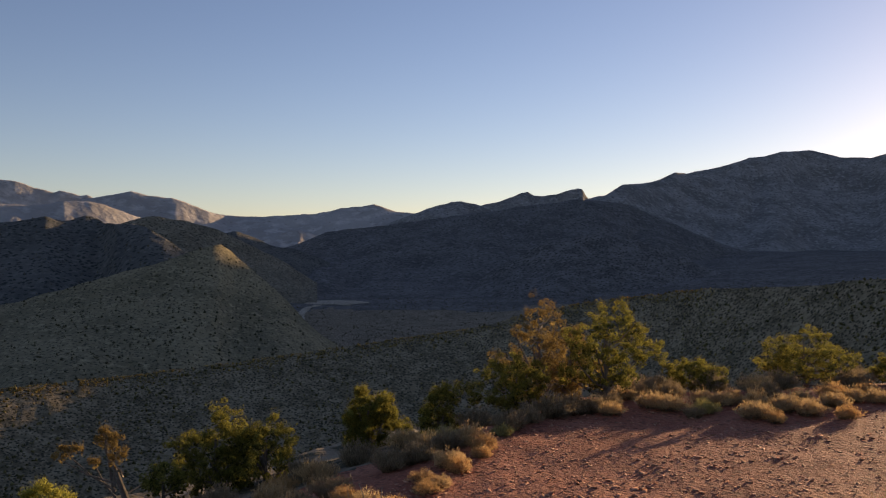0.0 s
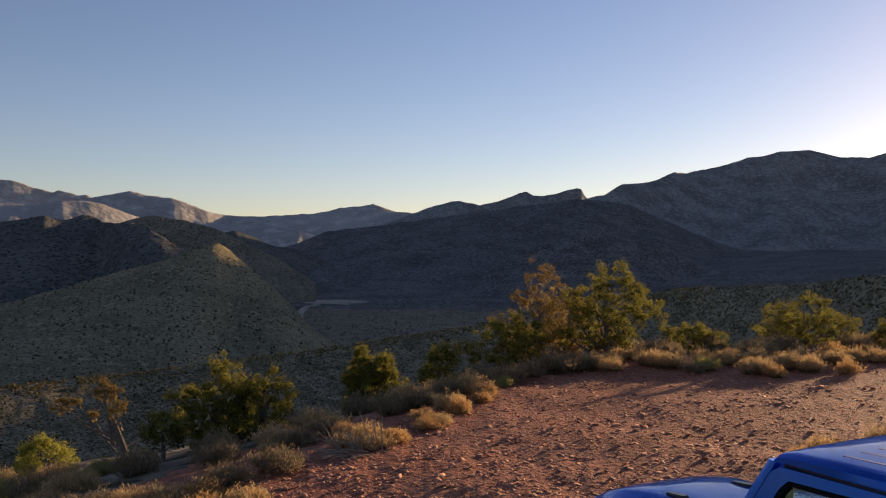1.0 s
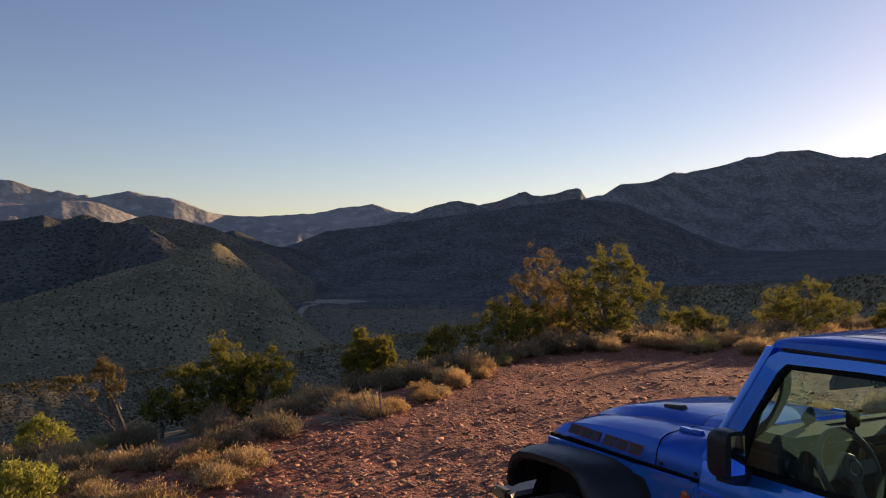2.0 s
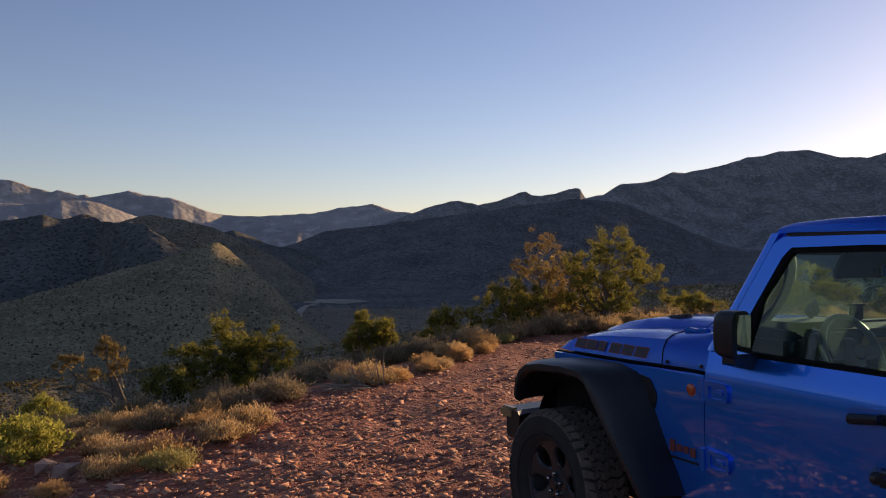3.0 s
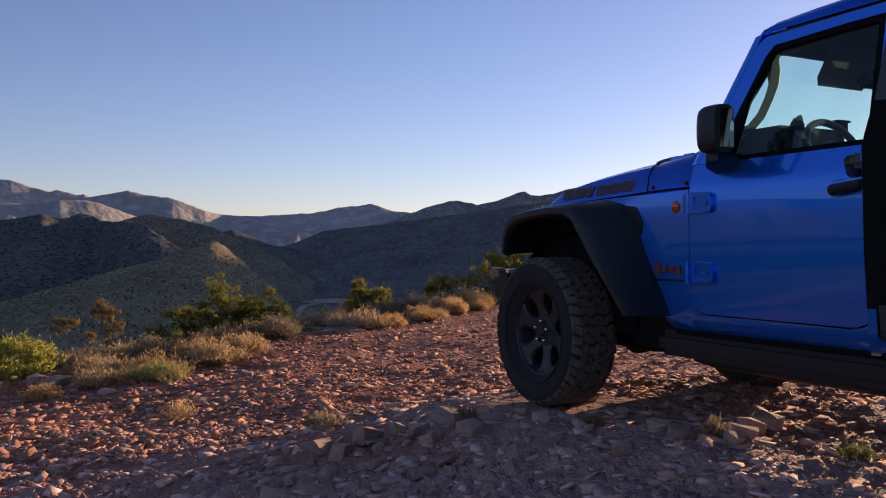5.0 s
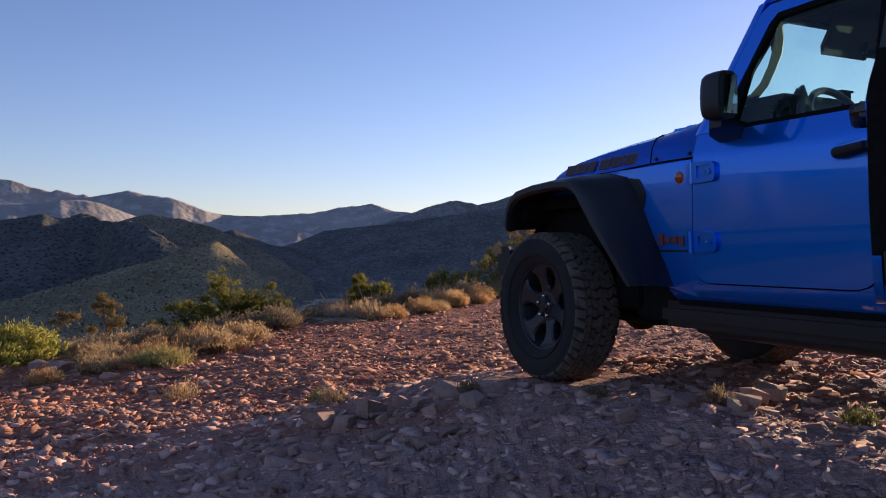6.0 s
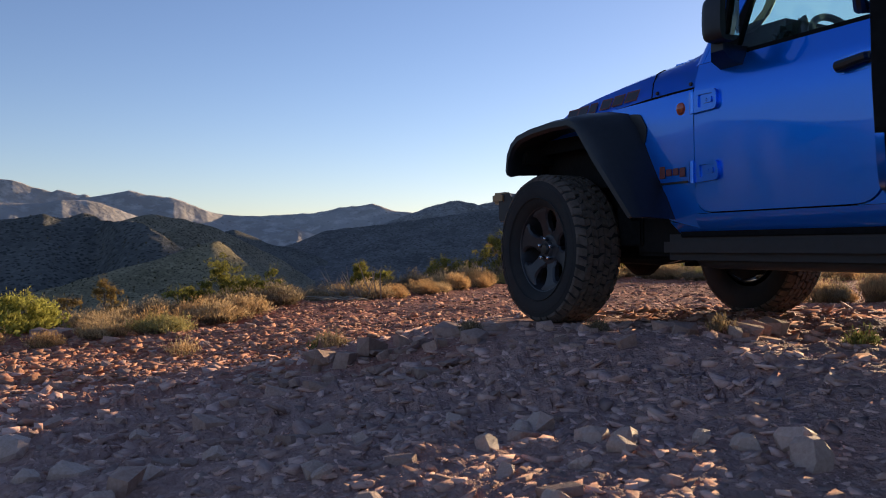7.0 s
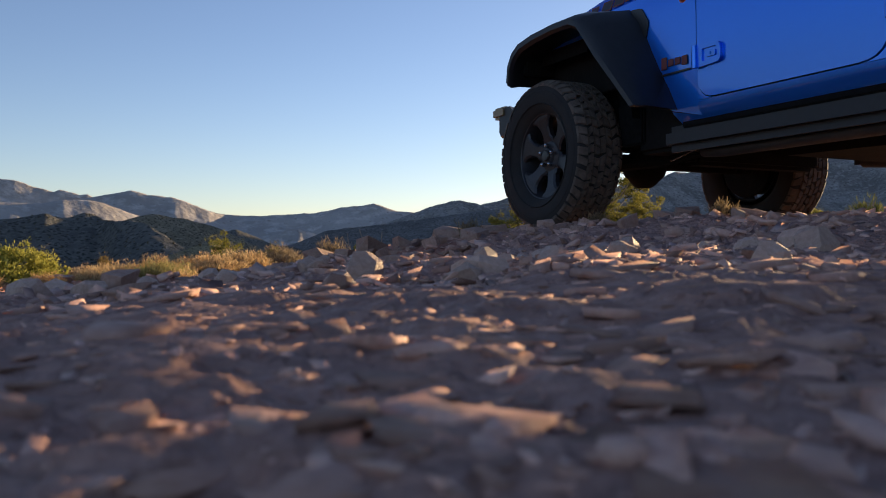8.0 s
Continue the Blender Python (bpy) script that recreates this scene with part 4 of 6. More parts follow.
    if hinge:
        for z in (1.072, 0.757):
            ring0 = rounded([(front - 0.012, z + 0.050), (front - 0.150, z + 0.044), (front - 0.150, z - 0.044), (front - 0.012, z - 0.050)], [0.006, 0.026, 0.026, 0.006])
            ring1 = rounded([(front - 0.040, z + 0.028), (front - 0.134, z + 0.027), (front - 0.134, z - 0.027), (front - 0.040, z - 0.028)], [0.006, 0.016, 0.016, 0.006])
            bm = merged(panel(ring0, 0.012, s, 0.013, ()), frame_panel(ring0, ring1, 0.010, s, 0.021),
                        panel(rounded([(front - 0.062, z + 0.013), (front - 0.120, z + 0.013), (front - 0.120, z - 0.013), (front - 0.062, z - 0.013)], 0.008), 0.010, s, 0.020, ()),
                        tube([(front + 0.002, s * 0.732, z - 0.050), (front + 0.002, s * 0.735, z + 0.050)], 0.015, 12),
                        panel(rounded([(front + 0.038, z + 0.040), (front + 0.004, z + 0.040), (front + 0.004, z - 0.040), (front + 0.038, z - 0.040)], 0.008), 0.012, s, 0.012, ()))
            part("door_hinge", moved(bm, m), M_BLUE, door, "blue exposed door hinge", True)
            part("hinge_bolt", moved(lathe([(0.0005, 0.004), (0.006, 0.003), (0.007, 0)], 8), m @ Matrix.Translation((front - 0.091, s * (side_v(z) + 0.020), z)) @ Matrix.Diagonal((1, s, 1, 1))), M_BLUE, door)
    return door


for s in (1, -1):
    door_parts("front_door", s, -1.018, -1.955, -1.225, label="blue front door with exposed hinges")
SWING = 57.0
swing = Matrix.Translation((-1.985, 0.70, 0)) @ Matrix.Rotation(radians(-SWING), 4, "Z") @ Matrix.Translation((1.985, -0.70, 0))
door_parts("rear_door", 1, -1.985, -2.90, -2.04, True, swing, False, "blue rear door standing wide open, black trim inside")
door_parts("rear_door", -1, -1.985, -2.90, -2.04, True, Matrix.Identity(4), False, "closed blue rear door")

# sills, pillars, roof, windscreen frame
for s in (1, -1):
    part("sill_panel", panel([(-0.83, 0.538), (-0.86, 0.475), (-2.95, 0.475), (-2.95, 0.566), (-1.0, 0.566), (-1.005, 0.50)], 0.02, s, 0.0, (0.5, 0.525, 0.545)), M_BLUE, truck, "", True)
    # body corners round the door's rounded lower corners
    for e0, c, e1 in (((-1.010, 0.668), (-1.006, 0.568), (-1.106, 0.568)), ((-1.829, 0.568), (-1.961, 0.568), (-1.961, 0.698))):
        arc = [tuple((1 - t) ** 2 * a + 2 * t * (1 - t) * b + t * t * d for a, b, d in zip(e0, c, e1)) for t in (0, 0.17, 0.33, 0.5, 0.67, 0.83, 1)]
        part("door_corner", panel([c] + arc, 0.02, s, 0.0, ()), M_BLUE, truck)
    part("pillar", merged(box(-2.03, -1.93, s * 0.655 - 0.02, s * 0.655 + 0.02, 0.55, 1.25, 0.008)), M_BLUE, truck)
    part("pillar", loft([[(-2.03, s * 0.67, 1.24), (-1.93, s * 0.67, 1.24), (-1.93, s * 0.62, 1.24), (-2.03, s * 0.62, 1.24)], [(-2.03, s * 0.585, 1.77), (-1.93, s * 0.585, 1.77), (-1.93, s * 0.54, 1.77), (-2.03, s * 0.54, 1.77)]]), M_INSIDE, truck)
    part("rear_pillar", loft([[(-3.05, s * 0.70, 1.24), (-2.93, s * 0.70, 1.24), (-2.93, s * 0.62, 1.24), (-3.05, s * 0.62, 1.24)], [(-3.0, s * 0.60, 1.78), (-2.84, s * 0.60, 1.78), (-2.84, s * 0.54, 1.78), (-3.0, s * 0.54, 1.78)]]), M_BLUE, truck)
    part("sill_cladding", box(-2.95, -0.74, s * 0.65 - 0.05, s * 0.65 + 0.04, 0.352, 0.476, 0.036, 4), M_BLACK, truck, "black plastic sill cladding", True)
    rail = merged(tube([(-0.90, s * 0.56, 0.356), (-1.02, s * 0.57, 0.345), (-2.85, s * 0.58, 0.345), (-3.0, s * 0.52, 0.356)], 0.032, 14), *[box(u - 0.03, u + 0.03, s * 0.55 - 0.06, s * 0.55 + 0.05, 0.37, 0.44, 0.005) for u in (-1.2, -1.9, -2.7)])
    part("rock_rail", rail, M_RAIL, truck, "dusty black steel rock rail", True)
    rings = []
    for z in (1.25, 1.40, 1.55, 1.70, 1.785):
        u = -1.018 - 0.556 * (z - 1.25)
        w = side_v(z)
        rings.append([(u + 0.035, s * (w - 0.05), z), (u + 0.03, s * (w - 0.012), z), (u - 0.0, s * (w + 0.002), z), (u - 0.02, s * (w + 0.0), z), (u - 0.03, s * (w - 0.06), z), (u + 0.0, s * (w - 0.075), z)])
    part("windscreen_pillar", loft(rings), M_BLUE, truck, "", True)

rings = []
for u, top, lip in ((-1.315, 1.790, 1.772), (-1.335, 1.818, 1.782), (-1.40, 1.832, 1.786), (-1.6, 1.842, 1.786), (-2.0, 1.850, 1.786), (-2.6, 1.846, 1.786), (-2.92, 1.835, 1.786), (-2.99, 1.80, 1.775)):
    half = [(0.608, lip), (0.604, lip + 0.55 * (top - lip)), (0.585, top - 0.006), (0.545, top), (0.40, top + 0.006), (0.2, top + 0.010), (0.0, top + 0.011)]
    rings.append([(u, v, z) for v, z in half] + [(u, -v, z) for v, z in half[-2::-1]])
bm = loft(rings, closed=False)
bmesh.ops.solidify(bm, geom=bm.faces[:], thickness=0.025)
roof = part("roof", bm, M_BLUE, truck, "blue removable hard top", True)
# thin dark strips on the roof stand for the shade in its grooves
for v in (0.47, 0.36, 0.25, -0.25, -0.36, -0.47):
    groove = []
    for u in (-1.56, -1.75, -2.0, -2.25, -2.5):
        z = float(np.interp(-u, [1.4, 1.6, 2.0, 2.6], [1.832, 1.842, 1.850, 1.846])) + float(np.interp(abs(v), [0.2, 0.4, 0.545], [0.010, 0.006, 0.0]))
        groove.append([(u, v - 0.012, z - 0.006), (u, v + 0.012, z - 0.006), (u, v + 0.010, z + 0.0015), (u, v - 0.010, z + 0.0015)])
    part("groove_shade_strip", loft(groove), M_GROOVESHADE, roof)
part("headliner", box(-2.95, -1.40, -0.56, 0.56, 1.775, 1.805, 0.01), M_LINING, truck)
part("windscreen_header", box(-1.37, -1.31, -0.58, 0.58, 1.745, 1.795, 0.012), M_BLUE, truck)
part("header_trim", box(-1.425, -1.375, -0.555, 0.555, 1.690, 1.775, 0.015), M_LINING, truck, "dark windscreen header trim")
part("roof_rail", merged(*[box(-2.95, -1.36, s * 0.575 - 0.025, s * 0.575 + 0.02, 1.772, 1.785, 0.004) for s in (1, -1)]), M_GLOSS, truck)
bm = bmesh.new()
bm.faces.new([bm.verts.new(p) for p in ((-1.035, 0.62, 1.30), (-1.035, -0.62, 1.30), (-1.33, -0.56, 1.76), (-1.33, 0.56, 1.76))])
part("windscreen_base", merged(box(-1.12, -1.03, -0.64, 0.64, 1.24, 1.360, 0.015), box(-1.34, -1.10, -0.60, 0.60, 1.20, 1.340, 0.03)), M_INSIDE, truck)
part("windscreen", bm, M_SCREEN, truck, "clear windscreen")
bm = bmesh.new()
bm.faces.new([bm.verts.new(p) for p in ((-3.0, 0.55, 1.30), (-3.0, -0.55, 1.30), (-2.97, -0.5, 1.74), (-2.97, 0.5, 1.74))])
part("rear_window", bm, M_WINDOW, truck)
part("cab_back", merged(box(-3.03, -2.96, -0.69, 0.69, 0.5, 1.28, 0.01)), M_BLUE, truck)

# door mirror
for s in (1, -1):
    rings = []
    for u, k in ((-1.258, 0.55), (-1.262, 0.75), (-1.272, 0.90), (-1.292, 0.98), (-1.335, 1.0), (-1.378, 0.985)):
        ring = []
        for j in range(24):
            a = j * math.pi / 12
            c, d = math.cos(a), math.sin(a)
            ring.append((u, s * (0.872 + 0.055 * k * math.copysign(abs(c) ** 0.5, c)), 1.362 + 0.100 * k * math.copysign(abs(d) ** 0.55, d)))
        rings.append(ring)
    mirror = part("side_mirror", merged(loft(rings), loft([[(-1.16, s * 0.70, 1.195), (-1.29, s * 0.70, 1.195), (-1.31, s * 0.70, 1.27), (-1.17, s * 0.70, 1.27)], [(-1.20, s * 0.80, 1.215), (-1.30, s * 0.80, 1.215), (-1.31, s * 0.80, 1.27), (-1.21, s * 0.80, 1.27)], [(-1.26, s * 0.86, 1.235), (-1.33, s * 0.86, 1.235), (-1.33, s * 0.86, 1.28), (-1.26, s * 0.86, 1.28)]])), M_BLACK, truck, "black door mirror", True)
    part("mirror_glass", moved(box(-0.002, 0.002, -0.042, 0.042, -0.078, 0.082, 0.0), Matrix.Translation((-1.380, s * 0.872, 1.362)) @ Matrix.Rotation(radians(-10 * s), 4, "Z")), M_MIRROR, mirror, "mirror glass")

# cabin
dash = merged(box(-1.38, -1.06, -0.60, 0.60, 1.02, 1.352, 0.03), box(-1.42, -1.15, -0.60, 0.60, 0.72, 1.05, 0.02), box(-1.40, -1.12, 0.14, 0.57, 1.20, 1.398, 0.035))
dashboard = part("dashboard", dash, M_INSIDE, truck, "dark dashboard", True)
for v in (0.545, 0.09, -0.09, -0.52):
    ventring = lathe([(0.040, 0.0), (0.048, 0.012), (0.056, 0.0)], 24)
    part("air_vent", moved(ventring, Matrix.Translation((-1.385, v, 1.285)) @ Matrix.Rotation(radians(90), 4, "Z")), M_BRONZE if v < 0.4 else M_GLOSS, dashboard, "round air vent with a bronze ring")
wheel_m = Matrix.Translation((-1.47, 0.315, 1.265)) @ Matrix.Rotation(radians(24), 4, "Y") @ Matrix.Rotation(radians(90), 4, "Z")
ringw = [(0.168 + 0.016 * math.cos(a), 0.016 * math.sin(a)) for a in [k * math.pi / 4 for k in range(9)]]
spoke = [box(-0.162, 0.162, -0.01, 0.015, -0.03, 0.03, 0.008), box(-0.035, 0.035, -0.01, 0.015, -0.162, 0.0, 0.008), moved(lathe([(0.0005, -0.03), (0.06, -0.025), (0.075, 0.0), (0.06, 0.02), (0.0005, 0.02)], 20), Matrix.Identity(4))]
part("instrument_panel", merged(box(-1.412, -1.398, 0.20, 0.50, 1.26, 1.355, 0.004), box(-1.397, -1.385, -0.12, 0.10, 1.20, 1.29, 0.004)), M_GLOSS, dashboard, "black instrument panel and screen")
part("dash_band", box(-1.3865, -1.381, -0.58, 0.13, 1.27, 1.315, 0.002, 1), M_BRONZE, dashboard, "bronze dashboard band")
steering = part("steering_wheel", moved(merged(lathe(ringw, 40), *spoke), wheel_m), M_WHEELRIM, truck, "black steering wheel", True)
for k in (1, -1):
    part("hub_badge", moved(lathe([(0.030, k * 0.034), (0.034, k * 0.036), (0.038, k * 0.034)], 24), wheel_m), M_CHROME, steering, "bright ring round the hub")
part("steering_column", tube([(-1.46, 0.315, 1.255), (-1.25, 0.315, 1.14)], 0.04, 10), M_INSIDE, truck)
mount = merged(tube([(-1.20, 0.262, 1.35), (-1.215, 0.262, 1.42)], 0.012, 8), loft([[(-1.235, 0.248, 1.410), (-1.20, 0.248, 1.410), (-1.20, 0.278, 1.410), (-1.235, 0.278, 1.410)], [(-1.24, 0.236, 1.432), (-1.20, 0.236, 1.432), (-1.20, 0.290, 1.432), (-1.24, 0.290, 1.432)], [(-1.235, 0.242, 1.455), (-1.205, 0.242, 1.455), (-1.205, 0.280, 1.455), (-1.235, 0.280, 1.455)], [(-1.225, 0.240, 1.482), (-1.215, 0.240, 1.482), (-1.215, 0.250, 1.482), (-1.225, 0.250, 1.482)]]), *[tube([(-1.22, 0.26, 1.44), (-1.22, 0.26 + dv, 1.44 + dz)], [0.008, 0.003], 6) for dv, dz in ((-0.042, 0.008), (-0.034, 0.028), (0.028, 0.024))])
part("phone_mount", mount, M_GLOSS, truck, "black phone mount on the dashboard")
part("dash_display", merged(box(-1.30, -1.27, 0.015, 0.085, 1.385, 1.455, 0.006), box(-1.302, -1.262, 0.0, 0.087, 1.452, 1.462, 0.003), box(-1.29, -1.26, 0.035, 0.06, 1.32, 1.40, 0.006)), M_SEAL, truck, "small black display on the dashboard")
for v in (0.34, -0.34):
    seat = merged(box(-2.05, -1.60, v - 0.24, v + 0.24, 0.70, 0.90, 0.06, 3), moved(box(-0.09, 0.09, v - 0.23, v + 0.23, -0.02, 0.62, 0.06, 3), Matrix.Translation((-2.05, 0, 0.86)) @ Matrix.Rotation(radians(-14), 4, "Y")), moved(box(-0.05, 0.05, v - 0.12, v + 0.12, 0.66, 0.84, 0.03, 3), Matrix.Translation((-2.05, 0, 0.86)) @ Matrix.Rotation(radians(-12), 4, "Y")))
    part("front_seat", seat, M_INSIDE, truck, "black front seat", True)
    (v0, v1), tip = ((0.02, 0.32), -1.376) if v > 0 else ((-0.5, -0.2), -1.49)
    low = 1.586 if v > 0 else 1.70
    visor = loft([[(-1.46, v0, 1.735), (-1.46, v1, 1.735), (-1.445, v1, 1.742), (-1.445, v0, 1.742)], [(tip - 0.02, v0, low + 0.03), (tip - 0.02, v1, low + 0.03), (tip, v1, low + 0.036), (tip, v0, low + 0.036)], [(tip - 0.006, v0 + 0.01, low), (tip - 0.006, v1 - 0.01, low), (tip + 0.006, v1 - 0.01, low), (tip + 0.006, v0 + 0.01, low)]])
    part("sun_visor", visor, M_LINING, truck, "dark grey sun visor")
part("rear_bench", merged(box(-2.90, -2.50, -0.58, 0.58, 0.72, 0.90, 0.05, 3), box(-2.95, -2.83, -0.58, 0.58, 0.88, 1.35, 0.04, 3)), M_INSIDE, truck, "", True)
cabin_mirror = part("cabin_mirror", merged(box(-1.44, -1.405, -0.13, 0.11, 1.585, 1.655, 0.02), tube([(-1.42, 0, 1.65), (-1.36, 0, 1.74)], 0.016, 8)), M_GLOSS, truck, "black cabin mirror")
part("mirror_glass", box(-1.4425, -1.4405, -0.115, 0.095, 1.595, 1.645, 0.0), M_MIRROR, cabin_mirror, "mirror glass")
for s in (1, -1):
    grip = tube([(-1.115, s * 0.60, 1.365), (-1.155, s * 0.56, 1.385), (-1.20, s * 0.535, 1.405), (-1.245, s * 0.52, 1.455), (-1.285, s * 0.515, 1.525), (-1.312, s * 0.515, 1.585), (-1.320, s * 0.525, 1.64), (-1.322, s * 0.55, 1.705)], [0.026, 0.022, 0.020, 0.019, 0.019, 0.022, 0.030, 0.038], 10)
    part("grab_handle", grip, M_INSIDE, truck, "black pillar grab handle", True)
    rings = []
    for z, reach in ((1.28, 0.055), (1.40, 0.06), (1.52, 0.07), (1.63, 0.085), (1.74, 0.11)):
        u, w = -1.018 - 0.556 * (z - 1.25), side_v(z)
        rings.append([(u - 0.025, s * (w - 0.060), z), (u - reach, s * (w - 0.064), z), (u - reach - 0.005, s * (w - 0.085), z), (u - 0.025, s * (w - 0.088), z)])
    part("pillar_trim", loft(rings), M_INSIDE, truck, "dark pillar trim", True)
part("roll_bar", merged(*[tube([(-1.36, s * 0.53, 1.73), (-2.0, s * 0.53, 1.745), (-2.9, s * 0.53, 1.73)], 0.035, 10) for s in (1, -1)], tube([(-2.0, -0.53, 1.745), (-2.0, 0.53, 1.745)], 0.035, 10)), M_INSIDE, truck, "", True)
part("cabin_floor", box(-2.98, -1.05, -0.66, 0.66, 0.56, 0.62, 0.0), M_INSIDE, truck)

# load bed behind the cab
for s in (1, -1):
    part("bed_side", panel(rounded([(-3.07, 1.25), (-3.07, 0.50), (-3.12, 0.50), (-3.28, 0.98), (-3.78, 1.0), (-4.08, 0.52), (-4.62, 0.55), (-4.62, 1.25)], 0.01), 0.06, s, 0.02), M_BLUE, truck, "", True)
part("bed_floor", box(-4.6, -3.08, -0.66, 0.66, 0.72, 0.78, 0.0), M_UNDER, truck)
part("tailgate", box(-4.66, -4.61, -0.66, 0.66, 0.72, 1.25, 0.015), M_BLUE, truck)
part("bed_front", box(-3.12, -3.07, -0.66, 0.66, 0.72, 1.25, 0.01), M_BLUE, truck)
part("rear_bumper", box(-4.84, -4.66, -0.80, 0.80, 0.52, 0.68, 0.03), M_BLACK, truck)

# underbody
under = []
for s in (1, -1):
    under.append(tube([(0.45, s * 0.42, 0.62), (-0.3, s * 0.42, 0.62), (-0.65, s * 0.44, 0.47), (-2.9, s * 0.44, 0.45), (-3.4, s * 0.44, 0.60), (-4.6, s * 0.44, 0.60)], 0.06, 8))
for u in (-0.9, -1.6, -2.3, -3.0):
    under.append(box(u - 0.05, u + 0.05, -0.44, 0.44, 0.40, 0.48, 0.01))
part("chassis_frame", merged(*under), M_UNDER, truck, "dusty black chassis frame")
part("front_axle", merged(tube([(0, -0.70, 0.40), (0, 0.70, 0.40)], 0.042, 12), moved(lathe([(0.0005, 0.13), (0.07, 0.11), (0.125, 0.03), (0.125, -0.03), (0.07, -0.11), (0.0005, -0.13)], 18), Matrix.Translation((0, 0.17, 0.372))), tube([(0.14, -0.66, 0.40), (0.14, 0.66, 0.42)], 0.018, 8)), M_UNDER, truck, "", True)
part("rear_axle", merged(tube([(-3.49, -0.70, 0.40), (-3.49, 0.70, 0.40)], 0.045, 12), moved(lathe([(0.0005, 0.13), (0.07, 0.11), (0.125, 0.03), (0.125, -0.03), (0.07, -0.11), (0.0005, -0.13)], 18), Matrix.Translation((-3.49, 0, 0.40)))), M_UNDER, truck, "", True)
for s in (1, -1):
    # right arm raised to let low sun pass under the truck
    low = 0.0 if s == 1 else 0.06
    arm = [tube([(-0.02, s * 0.46, 0.36 + low), (-0.45, s * 0.44, 0.35 + low), (-0.95, s * 0.42, 0.40 + low)], 0.032, 8), box(-1.05, -0.86, s * 0.42 - 0.06, s * 0.42 + 0.06, 0.38, 0.48, 0.02)]
    # added filler box, closes a bright gap behind the wheel
    if s == 1:
        arm.append(box(-0.95, -0.25, 0.41, 0.47, 0.355, 0.46, 0.01))
    part("control_arm", merged(*arm), M_UNDER, truck)
    coil = [(0.02 + 0.055 * math.cos(k * 0.8), s * 0.48 + 0.055 * math.sin(k * 0.8), 0.44 + 0.0055 * k) for k in range(58)]
    part("coil_spring", tube(coil, 0.008, 6), M_UNDER, truck, "", True)
    part("damper", tube([(-0.10, s * 0.50, 0.36), (-0.13, s * 0.47, 0.92)], 0.03, 10), M_UNDER, truck)
part("skid_plate", loft([[(-1.0, -0.36, 0.40), (-1.0, 0.30, 0.40), (-1.0, 0.30, 0.48), (-1.0, -0.36, 0.48)], [(-1.15, -0.36, 0.32), (-1.15, 0.30, 0.32), (-1.15, 0.30, 0.48), (-1.15, -0.36, 0.48)],
                         [(-1.85, -0.36, 0.31), (-1.85, 0.30, 0.31), (-1.85, 0.30, 0.48), (-1.85, -0.36, 0.48)], [(-2.0, -0.36, 0.40), (-2.0, 0.30, 0.40), (-2.0, 0.30, 0.48), (-2.0, -0.36, 0.48)]]), M_UNDER, truck)
part("crossmember", merged(box(-0.68, -0.56, -0.46, 0.40, 0.318, 0.42, 0.02), box(-0.66, -0.58, -0.50, -0.42, 0.34, 0.50, 0.01)), M_UNDER, truck)
for s in (1, -1):
    part("brake_backing_plate", moved(lathe([(0.0005, -0.006), (0.188, -0.006), (0.195, 0.0), (0.188, 0.006), (0.0005, 0.006)], 32), Matrix.Translation((0, s * 0.655, 0.41))), M_UNDER, truck, "dark brake backing plate")
part("fuel_tank", box(-2.95, -2.05, -0.05, 0.42, 0.30, 0.48, 0.04), M_UNDER, truck)
part("muffler", box(-2.9, -2.2, -0.42, -0.12, 0.32, 0.46, 0.05), M_UNDER, truck)
part("engine", box(-0.98, 0.12, -0.42, 0.42, 0.46, 1.05, 0.05), M_UNDER, truck)
for s in (1, -1):
    part("inner_wing", box(-0.50, 0.30, s * 0.62 - 0.02, s * 0.62 + 0.02, 0.74, 1.112, 0.004), M_UNDER, truck)
    part("arch_front", box(0.24, 0.30, s * 0.74 - 0.13, s * 0.74 + 0.10, 0.90, 1.05, 0.01), M_UNDER, truck)
    # dark box added to close a bright gap; right one raised to pass sun
    part("arch_rear", box(-1.02, -0.50, s * 0.50 - 0.14, s * 0.50 + 0.13, 0.37 if s == 1 else 0.55, 1.0, 0.02), M_UNDER, truck)

# dark plates added to close bright gaps behind the front wheels
for s in (1, -1):
    part("gap_plate", box(-0.56, -0.36, s * 0.53 - 0.13, s * 0.53 + 0.12, 0.42 if s == 1 else 0.55, 0.64, 0.01), M_SEAL, truck)
    part("arch_lining", box(-0.20, 0.28, s * 0.7275 - 0.003, s * 0.7275 + 0.003, 0.955, 1.032, 0.001, 1), M_SEAL, truck)
part("exhaust_pipe", tube([(-0.8, -0.2, 0.42), (-1.6, -0.30, 0.38), (-3.0, -0.32, 0.42), (-4.5, -0.5, 0.5)], 0.035, 10), M_UNDER, truck, "", True)
part("cable", tube([(-0.62, 0.52, 0.335), (-0.85, 0.56, 0.37), (-1.10, 0.60, 0.40)], 0.004, 5), M_CHROME, truck)


